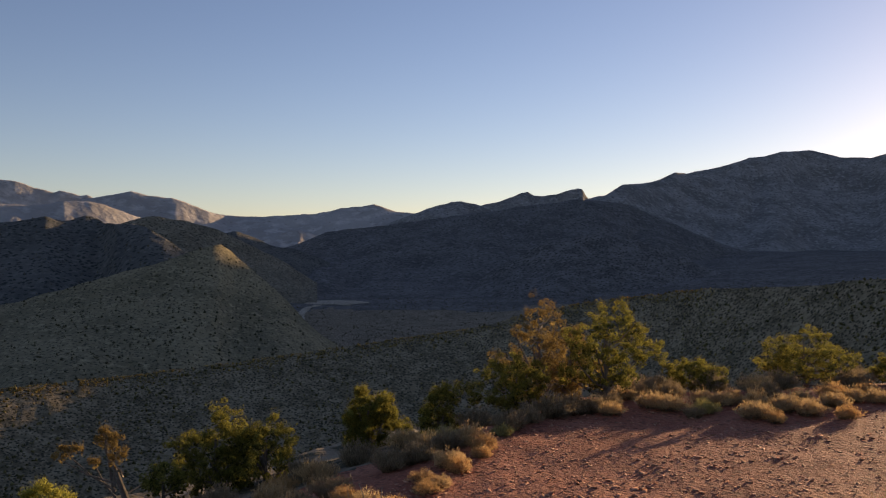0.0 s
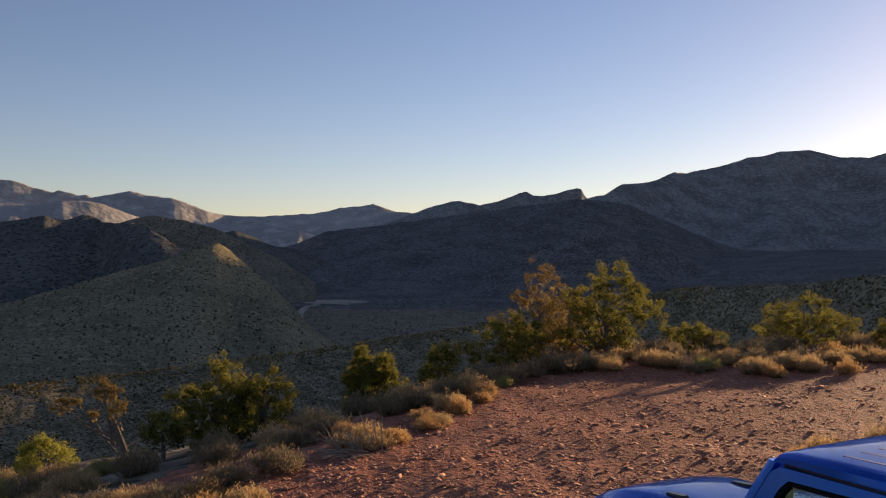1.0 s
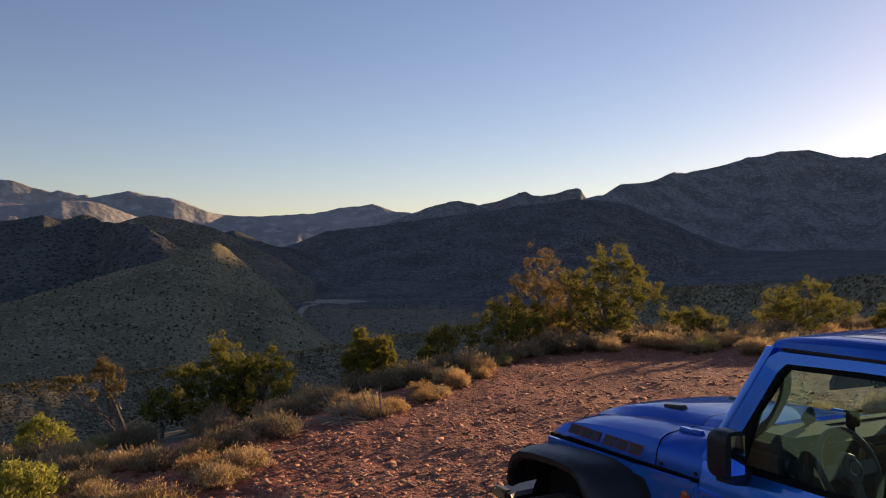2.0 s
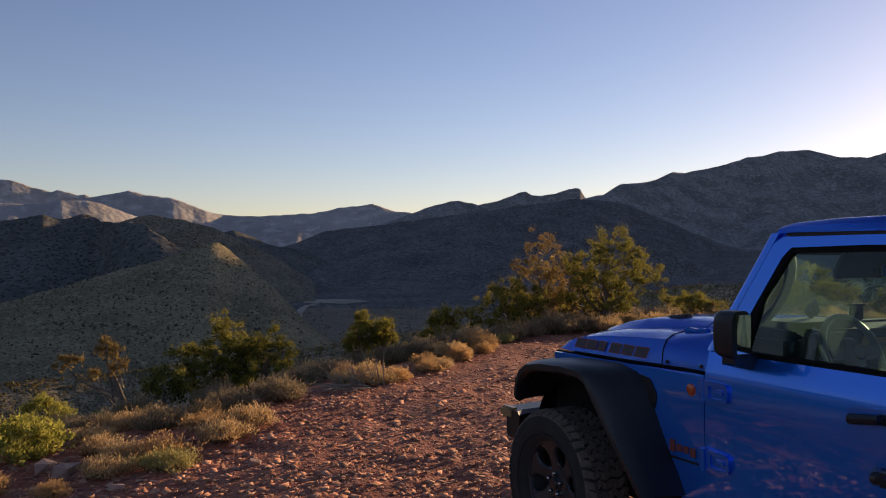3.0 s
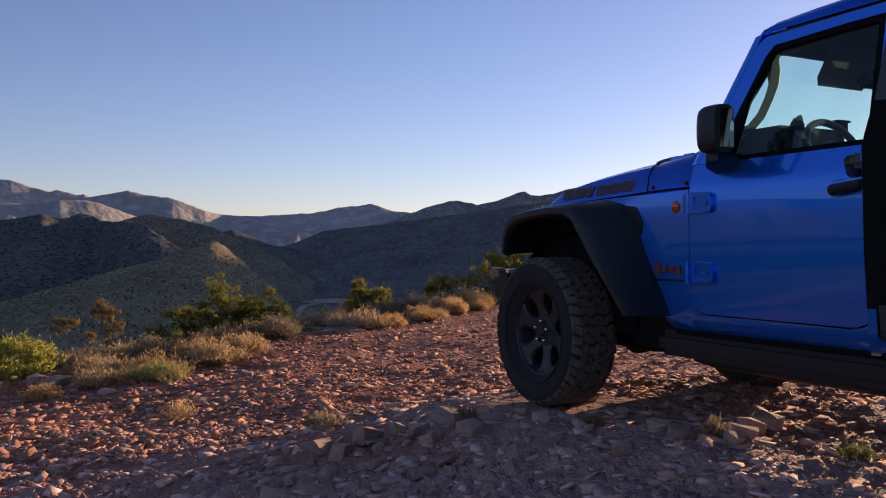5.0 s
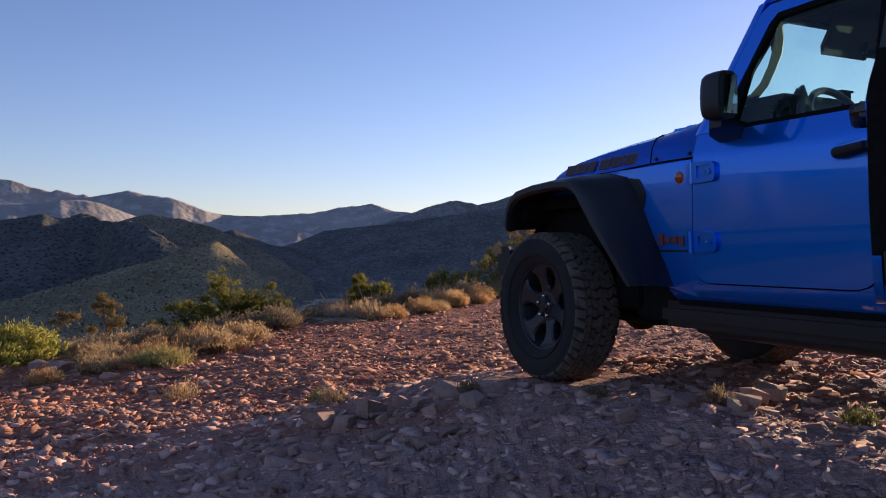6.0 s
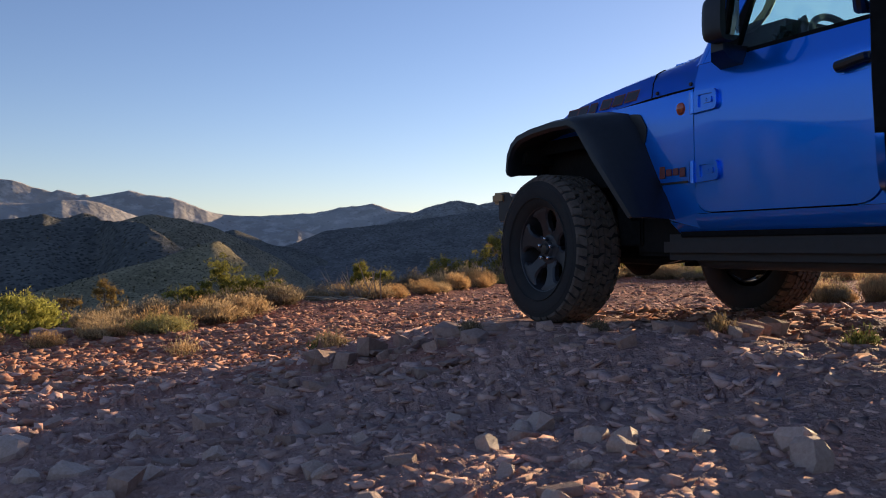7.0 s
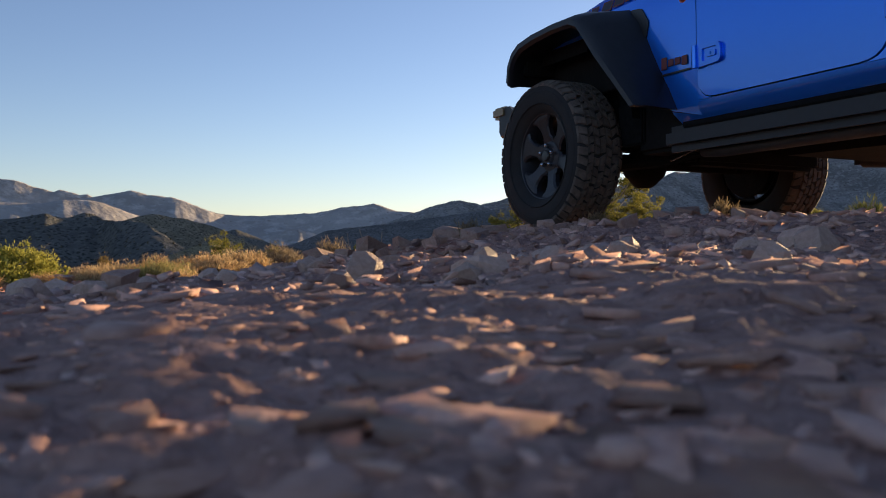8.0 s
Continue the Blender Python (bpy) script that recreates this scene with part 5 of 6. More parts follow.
# ---- plants ----
def leaf_material(name, dark, light, shine=0.35):
    """Leaves lit from both sides, each a little different."""
    m = bpy.data.materials.new(name)
    m.use_nodes = True
    nt, n = m.node_tree, m.node_tree.nodes
    n.remove(n["Principled BSDF"])
    geo, ramp, mix = n.new("ShaderNodeNewGeometry"), n.new("ShaderNodeMix"), n.new("ShaderNodeMixShader")
    ramp.data_type = "RGBA"
    ramp.inputs["A"].default_value, ramp.inputs["B"].default_value = (*dark, 1), (*light, 1)
    nt.links.new(geo.outputs["Random Per Island"], ramp.inputs["Factor"])
    di, tl = n.new("ShaderNodeBsdfDiffuse"), n.new("ShaderNodeBsdfTranslucent")
    nt.links.new(ramp.outputs["Result"], di.inputs[0])
    nt.links.new(ramp.outputs["Result"], tl.inputs[0])
    mix.inputs[0].default_value = shine
    nt.links.new(di.outputs[0], mix.inputs[1])
    nt.links.new(tl.outputs[0], mix.inputs[2])
    nt.links.new(mix.outputs[0], n["Material Output"].inputs[0])
    return m


M_BARK = material("grey_brown_bark", (0.10, 0.075, 0.055), 0.95, other=(0.19, 0.155, 0.125), scale=14, bump=0.6, bump_scale=40)
M_DEADWOOD = material("bleached_dead_wood", (0.36, 0.29, 0.21), 0.9, other=(0.22, 0.17, 0.12), scale=18, bump=0.4, bump_scale=60)
M_JUNIPER = leaf_material("juniper_leaves", (0.10, 0.105, 0.028), (0.34, 0.295, 0.065), 0.6)
# shade within the crowns, put into a darker copy of the leaf colour
M_INNERSHADE = leaf_material("shaded_juniper_leaves", (0.06, 0.062, 0.02), (0.14, 0.13, 0.038), 0.5)
M_DRYLEAF = leaf_material("dry_juniper_leaves", (0.16, 0.11, 0.045), (0.36, 0.25, 0.09), 0.5)
M_SAGE = leaf_material("dry_sage_twigs", (0.40, 0.265, 0.13), (0.68, 0.475, 0.25), 0.6)
M_GOLD = leaf_material("golden_brush", (0.40, 0.23, 0.10), (0.70, 0.44, 0.20), 0.6)
M_GREYBRUSH = leaf_material("grey_brush", (0.20, 0.15, 0.092), (0.38, 0.285, 0.175), 0.5)
M_GREENBRUSH = leaf_material("yellow_green_brush", (0.22, 0.22, 0.045), (0.52, 0.47, 0.11), 0.55)
M_YELLOWSAGE = leaf_material("yellow_sage", (0.28, 0.25, 0.09), (0.50, 0.42, 0.17), 0.5)
# brown twigs, darkened to stand for the shade inside the brush
M_TWIG = leaf_material("brown_brush_twigs", (0.14, 0.10, 0.06), (0.27, 0.20, 0.125), 0.3)
M_WEED = leaf_material("green_weed", (0.10, 0.125, 0.04), (0.20, 0.21, 0.075), 0.35)


def sprigs(rng, centres, spread, count, length, width, lift=0.3, flat=0.8):
    """Small pointed leaf sprays round each centre: vertices and faces."""
    c = np.repeat(centres, count, 0)
    n = len(c)
    d = rng.normal(size=(n, 3))
    d /= np.linalg.norm(d, axis=1)[:, None]
    d[:, 2] = d[:, 2] * flat + lift * 0.5
    pos = c + d * (spread * np.cbrt(rng.uniform(0.15, 1, n)))[:, None]
    way = d + rng.normal(size=(n, 3)) * 0.45 + np.array([0, 0, lift])
    way /= np.linalg.norm(way, axis=1)[:, None]
    side = np.cross(way, rng.normal(size=(n, 3)))
    side /= np.linalg.norm(side, axis=1)[:, None] + 1e-9
    ln = length * rng.uniform(0.6, 1.4, n)[:, None]
    wd = width * rng.uniform(0.7, 1.3, n)[:, None]
    v = np.stack([pos, pos + way * ln * 0.5 + side * wd, pos + way * ln, pos + way * ln * 0.45 - side * wd], 1).reshape(-1, 3)
    return v


def quads_mesh(name, v, mat):
    me = bpy.data.meshes.new(name)
    n = len(v) // 4
    me.vertices.add(len(v))
    me.vertices.foreach_set("co", v.astype(np.float32).reshape(-1))
    me.loops.add(n * 4)
    me.loops.foreach_set("vertex_index", np.arange(n * 4, dtype=np.int32))
    me.polygons.add(n)
    me.polygons.foreach_set("loop_start", np.arange(0, n * 4, 4, dtype=np.int32))
    me.update(calc_edges=True)
    me.materials.append(mat)
    return me


def juniper(seed, height, width, limbs=9, clumps=9, count=60, bare=0.15, leaf=M_JUNIPER, lean=0.0, size=0.044, spread=0.17, dead=0, label="olive-green juniper lit by low sun", name="juniper_tree", at=None):
    rng = np.random.default_rng(seed)
    tree = tagged(new(name), label, "tree")
    bark = M_BARK
    top = Vector((lean * height, 0, height * 0.72))
    stem = [Vector((0, 0, -0.25)), Vector((0.04 * width, 0, height * 0.18)), Vector((lean * height * 0.4, 0.03 * width, height * 0.45)), top]
    part("trunk", tube(stem, [0.05 * height, 0.042 * height, 0.03 * height, 0.012 * height], 8), bark, tree, "", True)
    centres = []
    lobes = [(rng.uniform(0, 6.28), rng.uniform(0.2, 0.9), rng.uniform(0.15, 0.4)) for k in range(7)]
    tufts, tries = list(at or []), 0
    while not at and len(tufts) < limbs * 5 and tries < 4000:
        tries += 1
        h = rng.uniform(max(0.06, bare), 0.95)
        a = rng.uniform(0, 6.28)
        edge = float(np.interp(h, [0, 0.12, 0.4, 0.7, 0.9, 1.0], [0.6, 0.9, 1.0, 0.8, 0.45, 0.15]))
        if rng.random() > edge**1.5:
            continue
        edge *= 0.72 + sum(s * math.exp(-((math.remainder(a - la, 6.283) / 0.6) ** 2) - ((h - lh) / 0.22) ** 2) * 1.6 for la, lh, s in lobes)
        q = width * 0.5 * edge * rng.uniform(0.15, 1.0) ** 0.5
        c = (math.cos(a) * q + lean * height * h, math.sin(a) * q, h * height)
        if all(math.dist(c, o) > 0.10 * width for o in tufts):
            tufts.append(c)
    cores = []
    for c in tufts:
        wide = rng.uniform(0.035, 0.062) * max(width, 1.3)
        cores.append((c[0], c[1], c[2]))
        for k in range(max(3, clumps // 2)):      # each tuft a tight cluster of upright sprays
            g = rng.normal(size=3)
            centres.append((c[0] + g[0] * wide, c[1] + g[1] * wide, c[2] + abs(g[2]) * wide * 1.1 + 0.02 * height))
    for k in range(limbs):
        e = Vector(tufts[k * len(tufts) // limbs])
        base = Vector((lean * e.z * 0.6, 0, max(0.05 * height, e.z * rng.uniform(0.25, 0.6))))
        mid = base.lerp(e, 0.5) + Vector((0, 0, -0.04 * height))
        part("limb", tube([base, mid, e], [0.016 * height, 0.010 * height, 0.004 * height], 6), bark, tree)
    centres = np.array(centres)
    centres[:, 2] = np.maximum(centres[:, 2], 0.05 * height)
    leaves = [sprigs(rng, centres, spread * 0.46, int(count * 1.9), size * 0.8, size * 0.2, 0.5), sprigs(rng, centres[::2], spread * 0.95, count // 3, size * 1.2, size * 0.14, 1.1)]
    crown = new("crown", quads_mesh("crown", np.concatenate(leaves), leaf))
    crown.parent = tree
    # green junipers get darkened core leaves that paint the crown's inner shade
    inner = new("inner_foliage", quads_mesh("inner_foliage", sprigs(rng, np.array(cores), spread * 0.6, 20, size * 2.0, size * 0.6, 0.2), M_INNERSHADE if leaf is M_JUNIPER else leaf))
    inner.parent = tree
    for k in range(dead):
        a, h0 = rng.uniform(0, 6.28), height * rng.uniform(0.2, 0.8)
        q = Vector((math.cos(a), math.sin(a), 0.5)) * width * rng.uniform(0.3, 0.6)
        part("dead_branch", tube([(0, 0, h0), (q.x * 0.5, q.y * 0.5, h0 + q.z * 0.3), (q.x, q.y, h0 + q.z)], [0.012 * height, 0.007 * height, 0.002 * height], 5), M_DEADWOOD, tree)
    return tree


def plant(ob, x, y, turn=0.0, sink=0.0, scale=1.0):
    z = float(ground_height(x, y))
    ob.matrix_world = pose(x, y, z - sink, 0, 0, turn) @ Matrix.Diagonal((scale, scale, scale, 1))
    return ob


# junipers along the shelf's rim and just below it
plant(juniper(1, 2.75, 2.4, 13, 11, 70, 0.08, dead=2, label="tall olive-green juniper on the rim of the shelf"), 4.55, 23.3, 20)
plant(juniper(2, 3.3, 2.2, 12, 10, 50, 0.08, M_DRYLEAF, dead=4, label="tall half-dry juniper with brown foliage"), 3.0, 26.0, 70)
plant(juniper(21, 2.2, 1.8, 10, 9, 55, 0.05, M_DRYLEAF, dead=2, label="half-dry juniper between two taller ones"), 3.75, 24.6, 150)
plant(juniper(3, 1.75, 2.1, 10, 10, 60, 0.1, dead=1, label="low bushy juniper on the rim"), 1.95, 22.8, 0)
plant(juniper(4, 0.9, 1.8, 9, 9, 60, 0.1, label="low juniper beyond the brush"), 7.7, 26.0, 40)
plant(juniper(5, 1.75, 3.0, 13, 11, 60, 0.1, label="broad rounded olive-green juniper"), 11.65, 27.0, 0)
plant(juniper(6, 0.8, 1.4, 7, 8, 50, 0.1, label="small juniper at the rim"), 14.3, 26.5, 90)
plant(juniper(7, 2.1, 2.1, 11, 10, 75, 0.1, dead=1, label="dense green juniper below the rim"), -5.25, 19.3, 0, 0.25)
plant(juniper(8, 1.75, 1.7, 9, 9, 70, 0.1, label="green juniper below the rim"), -4.15, 19.6, 100, 0.25)
plant(juniper(9, 1.05, 1.0, 5, 6, 40, 0.3, dead=3, label="small sparse juniper with a broken grey trunk"), -6.0, 17.9, 0)
plant(juniper(10, 1.95, 1.8, 14, 12, 95, 0.1, label="dark dense juniper below the rim"), -2.05, 23.0, 30, 0.35)
plant(juniper(11, 2.1, 1.5, 6, 10, 46, 0.65, M_DRYLEAF, -0.2, dead=3, spread=0.14, label="thin half-bare juniper with a leaning trunk", at=[(-0.42, 0, 1.82), (-0.28, 0.1, 1.66), (-0.55, -0.1, 1.68), (-0.42, 0.05, 1.58), (-0.2, 0, 1.52), (-1.28, 0, 1.38), (-1.08, 0.1, 1.42), (-1.42, -0.1, 1.30), (-0.02, 0, 1.28), (-0.7, 0.1, 1.12), (-0.15, -0.1, 1.2)]), -7.38, 19.3, 0)
plant(juniper(12, 0.40, 0.95, 9, 6, 18, 0.2, M_GREENBRUSH, size=0.040, spread=0.085, dead=3, label="low bright yellow-green juniper"), -4.6, 8.9, 0, 0.06)
# out of view, added only for the shade it casts
plant(juniper(15, 2.0, 2.3, 12, 11, 60, 0.02, label="unseen juniper beyond the truck, added to shade the near ground"), 8.45, 9.6, 0)
plant(juniper(13, 0.9, 1.2, 7, 7, 50, 0.05, M_GREENBRUSH, label="yellow-green bush low on the slope"), -9.6, 20.0, 0)
plant(juniper(14, 1.3, 1.5, 8, 8, 60, 0.1, label="juniper bush beside the rim"), -0.1, 22.6, 77)


def brush(seed, width, height, stems, mat, name="sagebrush", label="", fine=0.005):
    """A low shrub of many thin upright twigs with small tips."""
    rng = np.random.default_rng(seed)
    shrub = tagged(new(name), label, "shrub")
    a = rng.uniform(0, 2 * np.pi, stems)
    r = np.sqrt(rng.uniform(0, 1, stems))
    foot = np.stack([np.cos(a) * r * width * 0.25, np.sin(a) * r * width * 0.25, np.full(stems, -0.03)], 1)
    hgt = height * (1 - 0.45 * r**2) * rng.uniform(0.38, 1.0, stems) ** 0.8 * rng.choice([0.8, 1.0, 1.0, 1.3], stems)
    lump = 1 + 0.25 * np.sin(3 * a + seed) + 0.15 * np.sin(7 * a + 2 * seed)
    tip = np.stack([np.cos(a) * r * width * 0.52 * lump, np.sin(a) * r * width * 0.52 * lump, hgt], 1) + rng.normal(size=(stems, 3)) * 0.03 * width
    mid = foot * 0.5 + tip * 0.5 + rng.normal(size=(stems, 3)) * 0.05 * width
    side = np.stack([-np.sin(a + 1), np.cos(a + 1), 0 * a], 1) * fine
    twig = np.concatenate([np.stack([foot - side, foot + side, mid + side * 0.8, mid - side * 0.8], 1), np.stack([mid - side * 0.8, mid + side * 0.8, tip + side * 0.3, tip - side * 0.3], 1)]).reshape(-1, 3)
    ob = new("brushwood", quads_mesh("brushwood", twig, M_TWIG))
    ob.parent = shrub
    tips = np.concatenate([tip, mid * 0.25 + tip * 0.75, mid * 0.6 + tip * 0.4])
    blades = sprigs(rng, tips, 0.055 * width + 0.006, 4, 0.095 * width + 0.010, 0.0060 * width + 0.0008, 1.5, 0.6)
    ob = new("foliage", quads_mesh("foliage", blades, mat))
    ob.parent = shrub
    return shrub


KINDS = {
    "sage": [brush(50 + k, 0.62, 0.42, 260, M_SAGE, label="dry tan sagebrush on the rim of the shelf") for k in range(3)],
    "gold": [brush(60 + k, 0.58, 0.40, 260, M_GOLD, label="golden dry brush glowing in low sun") for k in range(3)],
    "grey": [brush(70 + k, 0.66, 0.44, 280, M_GREYBRUSH, label="dark grey leafless brush") for k in range(3)],
    "green": [brush(80 + k, 0.60, 0.38, 280, M_YELLOWSAGE, label="yellow-green brush with dry tips") for k in range(2)],
}
used = {}


def shrub_at(kind, x, y, w=0.62, turn=None, tall=None):
    """Stand a shrub of that kind and width on the ground."""
    n = used.get(kind, 0)
    used[kind] = n + 1
    forms = KINDS[kind]
    src = forms[n % len(forms)]
    z = float(ground_height(x, y))
    m = pose(x, y, z - 0.02, 0, 0, 77.0 * n if turn is None else turn) @ Matrix.Diagonal((w / 0.62, w / 0.62, w / 0.62 * (tall or (0.54 if y < 12 else 0.58 if y < 15 else 0.75)), 1))
    if n < len(forms):
        src.matrix_world = m
        return tagged(src, group="brush along the rim")
    ob = copy_thing(src, m)
    ob.matrix_world = m
    return tagged(ob, group="brush along the rim")


def brush_row(*spots):
    """Shrubs at their places: kind, x, y, width."""
    for kind, x, y, w in spots:
        shrub_at(kind, x, y, w * (0.78 if kind == "grey" else 1.0 if y < 12 else 0.86))


# brush on the near bend of the rim
brush_row(("green", -2.71, 8.12, 0.56), ("sage", -2.50, 9.31, 0.58), ("sage", -2.33, 9.94, 0.60), ("gold", -2.82, 9.83, 0.58), ("gold", -2.95, 8.64, 0.62), ("sage", -3.26, 8.02, 0.48), ("gold", -3.47, 7.35, 0.36), ("sage", -3.36, 8.64, 0.52), ("sage", -3.75, 9.06, 0.5), ("gold", -4.19, 7.56, 0.46), ("sage", -4.09, 9.63, 0.5), ("gold", -4.04, 6.99, 0.40), ("sage", -4.40, 7.14, 0.5), ("sage", -5.17, 9.52, 0.6), ("green", -4.92, 7.87, 0.5), ("grey", -3.47, 10.25, 0.8), ("sage", -3.88, 10.45, 0.62), ("grey", -4.35, 10.56, 0.85), ("gold", -3.05, 10.66, 0.62), ("grey", -2.85, 11.07, 0.8), ("grey", -4.86, 10.66, 0.8), ("grey", -2.28, 11.59, 0.9), ("grey", -5.59, 12.01, 0.9), ("gold", -6.83, 11.38, 0.7))
# round the dead stalks
brush_row(("sage", -2.75, 13.7, 0.7), ("grey", -2.45, 13.9, 0.95), ("grey", -1.95, 14.6, 0.9), ("gold", -1.62, 13.9, 0.6), ("sage", -1.5, 12.95, 0.55), ("sage", -1.05, 12.9, 0.6), ("gold", -0.75, 13.3, 0.6), ("gold", -0.35, 14.75, 0.6), ("sage", -1.2, 13.4, 0.7), ("gold", -0.30, 14.2, 0.58), ("sage", -0.05, 14.6, 0.5), ("gold", 0.30, 15.5, 0.62), ("sage", 0.10, 15.9, 0.7), ("gold", 0.85, 17.3, 0.7), ("gold", 0.75, 16.7, 0.5), ("sage", 0.6, 17.8, 0.8), ("grey", 0.1, 17.6, 0.9))
# on the slope behind them
brush_row(("grey", -0.5, 16.6, 0.9), ("grey", -1.0, 16.4, 0.9), ("gold", -0.6, 17.2, 0.5), ("grey", -3.9, 14.6, 1.0), ("grey", -4.4, 16.4, 1.0), ("sage", -3.2, 15.9, 0.8), ("gold", -3.35, 17.2, 0.8), ("sage", -6.1, 12.6, 0.8), ("green", -7.2, 13.2, 0.8), ("green", -8.3, 15.8, 0.9), ("green", -6.9, 17.0, 0.8), ("sage", -9.3, 17.6, 0.9), ("sage", -2.6, 17.2, 0.9), ("grey", -7.4, 15.2, 1.1), ("sage", -6.4, 14.6, 1.0), ("grey", -9.0, 13.8, 1.1), ("gold", -7.6, 16.8, 0.9), ("grey", -5.6, 15.4, 1.0))
# under the tall junipers
brush_row(("sage", -0.35, 18.3, 0.8), ("green", 0.0, 19.0, 0.9), ("grey", 1.5, 19.3, 0.95), ("green", 1.35, 18.7, 0.6), ("grey", 2.0, 20.0, 0.9), ("grey", 2.7, 20.8, 1.2), ("grey", 3.3, 21.2, 1.1), ("grey", 3.8, 21.3, 0.9), ("sage", -8.6, 18.4, 0.9), ("grey", 0.9, 21.4, 1.1), ("sage", -0.9, 20.2, 1.0), ("grey", -1.9, 18.9, 1.1), ("grey", -3.0, 18.6, 1.1))
# along the middle of the far rim
brush_row(("sage", 4.2, 20.9, 0.7), ("grey", 4.4, 22.0, 0.8), ("sage", 5.5, 21.9, 0.9), ("sage", 5.85, 21.5, 0.95), ("green", 6.65, 21.2, 0.8), ("grey", 6.2, 20.7, 0.6), ("sage", 7.0, 22.6, 0.8), ("sage", 7.5, 22.3, 0.8), ("gold", 7.9, 22.8, 0.7), ("sage", 7.7, 20.6, 0.95), ("sage", 8.3, 22.2, 0.9), ("gold", 8.0, 20.1, 0.6), ("sage", 8.8, 21.6, 0.9), ("sage", 5.0, 23.0, 0.8), ("grey", 6.3, 23.2, 1.0), ("grey", 8.2, 25.6, 1.2), ("grey", 6.4, 25.3, 1.2), ("sage", 5.6, 24.6, 1.0))
# along the far rim
brush_row(("sage", 9.2, 21.0, 0.9), ("grey", 9.5, 22.3, 0.9), ("gold", 9.9, 20.5, 0.7), ("sage", 10.3, 22.0, 0.8), ("gold", 10.8, 23.2, 1.0), ("sage", 11.2, 22.9, 0.8), ("sage", 11.8, 22.7, 0.8), ("gold", 12.1, 23.8, 0.8), ("sage", 12.7, 23.0, 0.7), ("sage", 13.2, 22.4, 0.8), ("grey", 9.0, 23.4, 1.1), ("gold", 13.9, 24.3, 0.8), ("sage", 14.6, 23.6, 0.9), ("sage", 9.4, 25.0, 1.1), ("grey", 10.2, 25.4, 1.2), ("grey", 13.0, 26.2, 1.2), ("sage", 14.0, 25.4, 1.1), ("grey", 12.4, 25.2, 1.1), ("grey", 15.0, 26.6, 1.3))
# beyond the truck
for kind, x, y, w, tall in (("sage", 6.32, 12.1, 0.55, 1.1), ("grey", 6.62, 12.3, 0.55, 1.1), ("sage", 5.52, 12.2, 0.42, 1.2), ("grey", 5.68, 12.0, 0.34, 1.3), ("gold", 5.95, 12.3, 0.36, 0.7), ("gold", 5.25, 12.4, 0.28, 0.8)):
    shrub_at(kind, x, y, w, None, tall)

# a clump of dead stalks and branches at the rim
heap = tagged(new("dead_branches"), "bleached dead stalks and branches bristling from the brush", "branches")
rng = random.Random(17)
heap.matrix_world = pose(-1.35, 12.75, float(ground_height(-1.35, 12.75)))


def stalk(s, way, ln, r):
    e = s + way * ln
    part("branch", tube([s, s.lerp(e, 0.5) + Vector((rng.uniform(-0.02, 0.02), 0, 0.02)), e], [r, r * 0.85, r * 0.4], 5), M_DEADWOOD, heap)


for k in range(34):      # a fan of stiff stalks leaning outwards
    a = rng.gauss(2.2, 0.5)
    s = Vector((rng.uniform(-0.35, 0.25), rng.uniform(-0.2, 0.2), 0.02))
    stalk(s, Vector((math.cos(a), rng.uniform(-0.3, 0.3), math.sin(a))).normalized(), rng.uniform(0.22, 0.5), rng.uniform(0.006, 0.011))
for x, ln, a in ((0.30, 0.62, 1.95), (0.42, 0.52, 1.56), (0.36, 0.45, 1.75)):      # tall upright stalks
    stalk(Vector((x, 0, 0.0)), Vector((math.cos(a), 0, math.sin(a))), ln, 0.012)
for k in range(12):      # fallen branches on the soil
    a = rng.uniform(2.6, 4.4)
    s = Vector((rng.uniform(-0.4, 0.3), rng.uniform(-0.6, -0.2), 0.02))
    stalk(s, Vector((math.cos(a), math.sin(a), 0.04)), rng.uniform(0.3, 0.6), 0.010)

# small weeds in the gravel
for k, (x, y, w, mat) in enumerate(((1.69, 3.36, 0.13, M_WEED), (-0.62, 4.75, 0.16, M_GREYBRUSH), (-1.9, 6.1, 0.22, M_SAGE), (-0.75, 5.05, 0.12, M_WEED), (0.15, 4.4, 0.14, M_GREYBRUSH), (1.25, 3.75, 0.12, M_GREYBRUSH), (2.35, 6.9, 0.22, M_GOLD), (0.75, 4.05, 0.10, M_GREYBRUSH))):
    weed = brush(100 + k, w, w * 0.55, 60, mat, "weed", "small weed growing between stones", 0.0025)
    weed.matrix_world = pose(x, y, float(ground_height(x, y)) - 0.01)

# ---- far scrub: countless bushes over slopes and valley ----
M_FARBUSH = leaf_material("far_scrub", (0.085, 0.074, 0.044), (0.16, 0.132, 0.08), 0.2)
# low sun on the spur's crest, put into a brighter yellow leaf colour
M_CRESTBUSH = leaf_material("sunlit_crest_scrub", (0.30, 0.23, 0.08), (0.55, 0.41, 0.15), 0.65)
M_SPURBUSH = leaf_material("spur_scrub_leaves", (0.11, 0.10, 0.045), (0.34, 0.28, 0.12), 0.4)


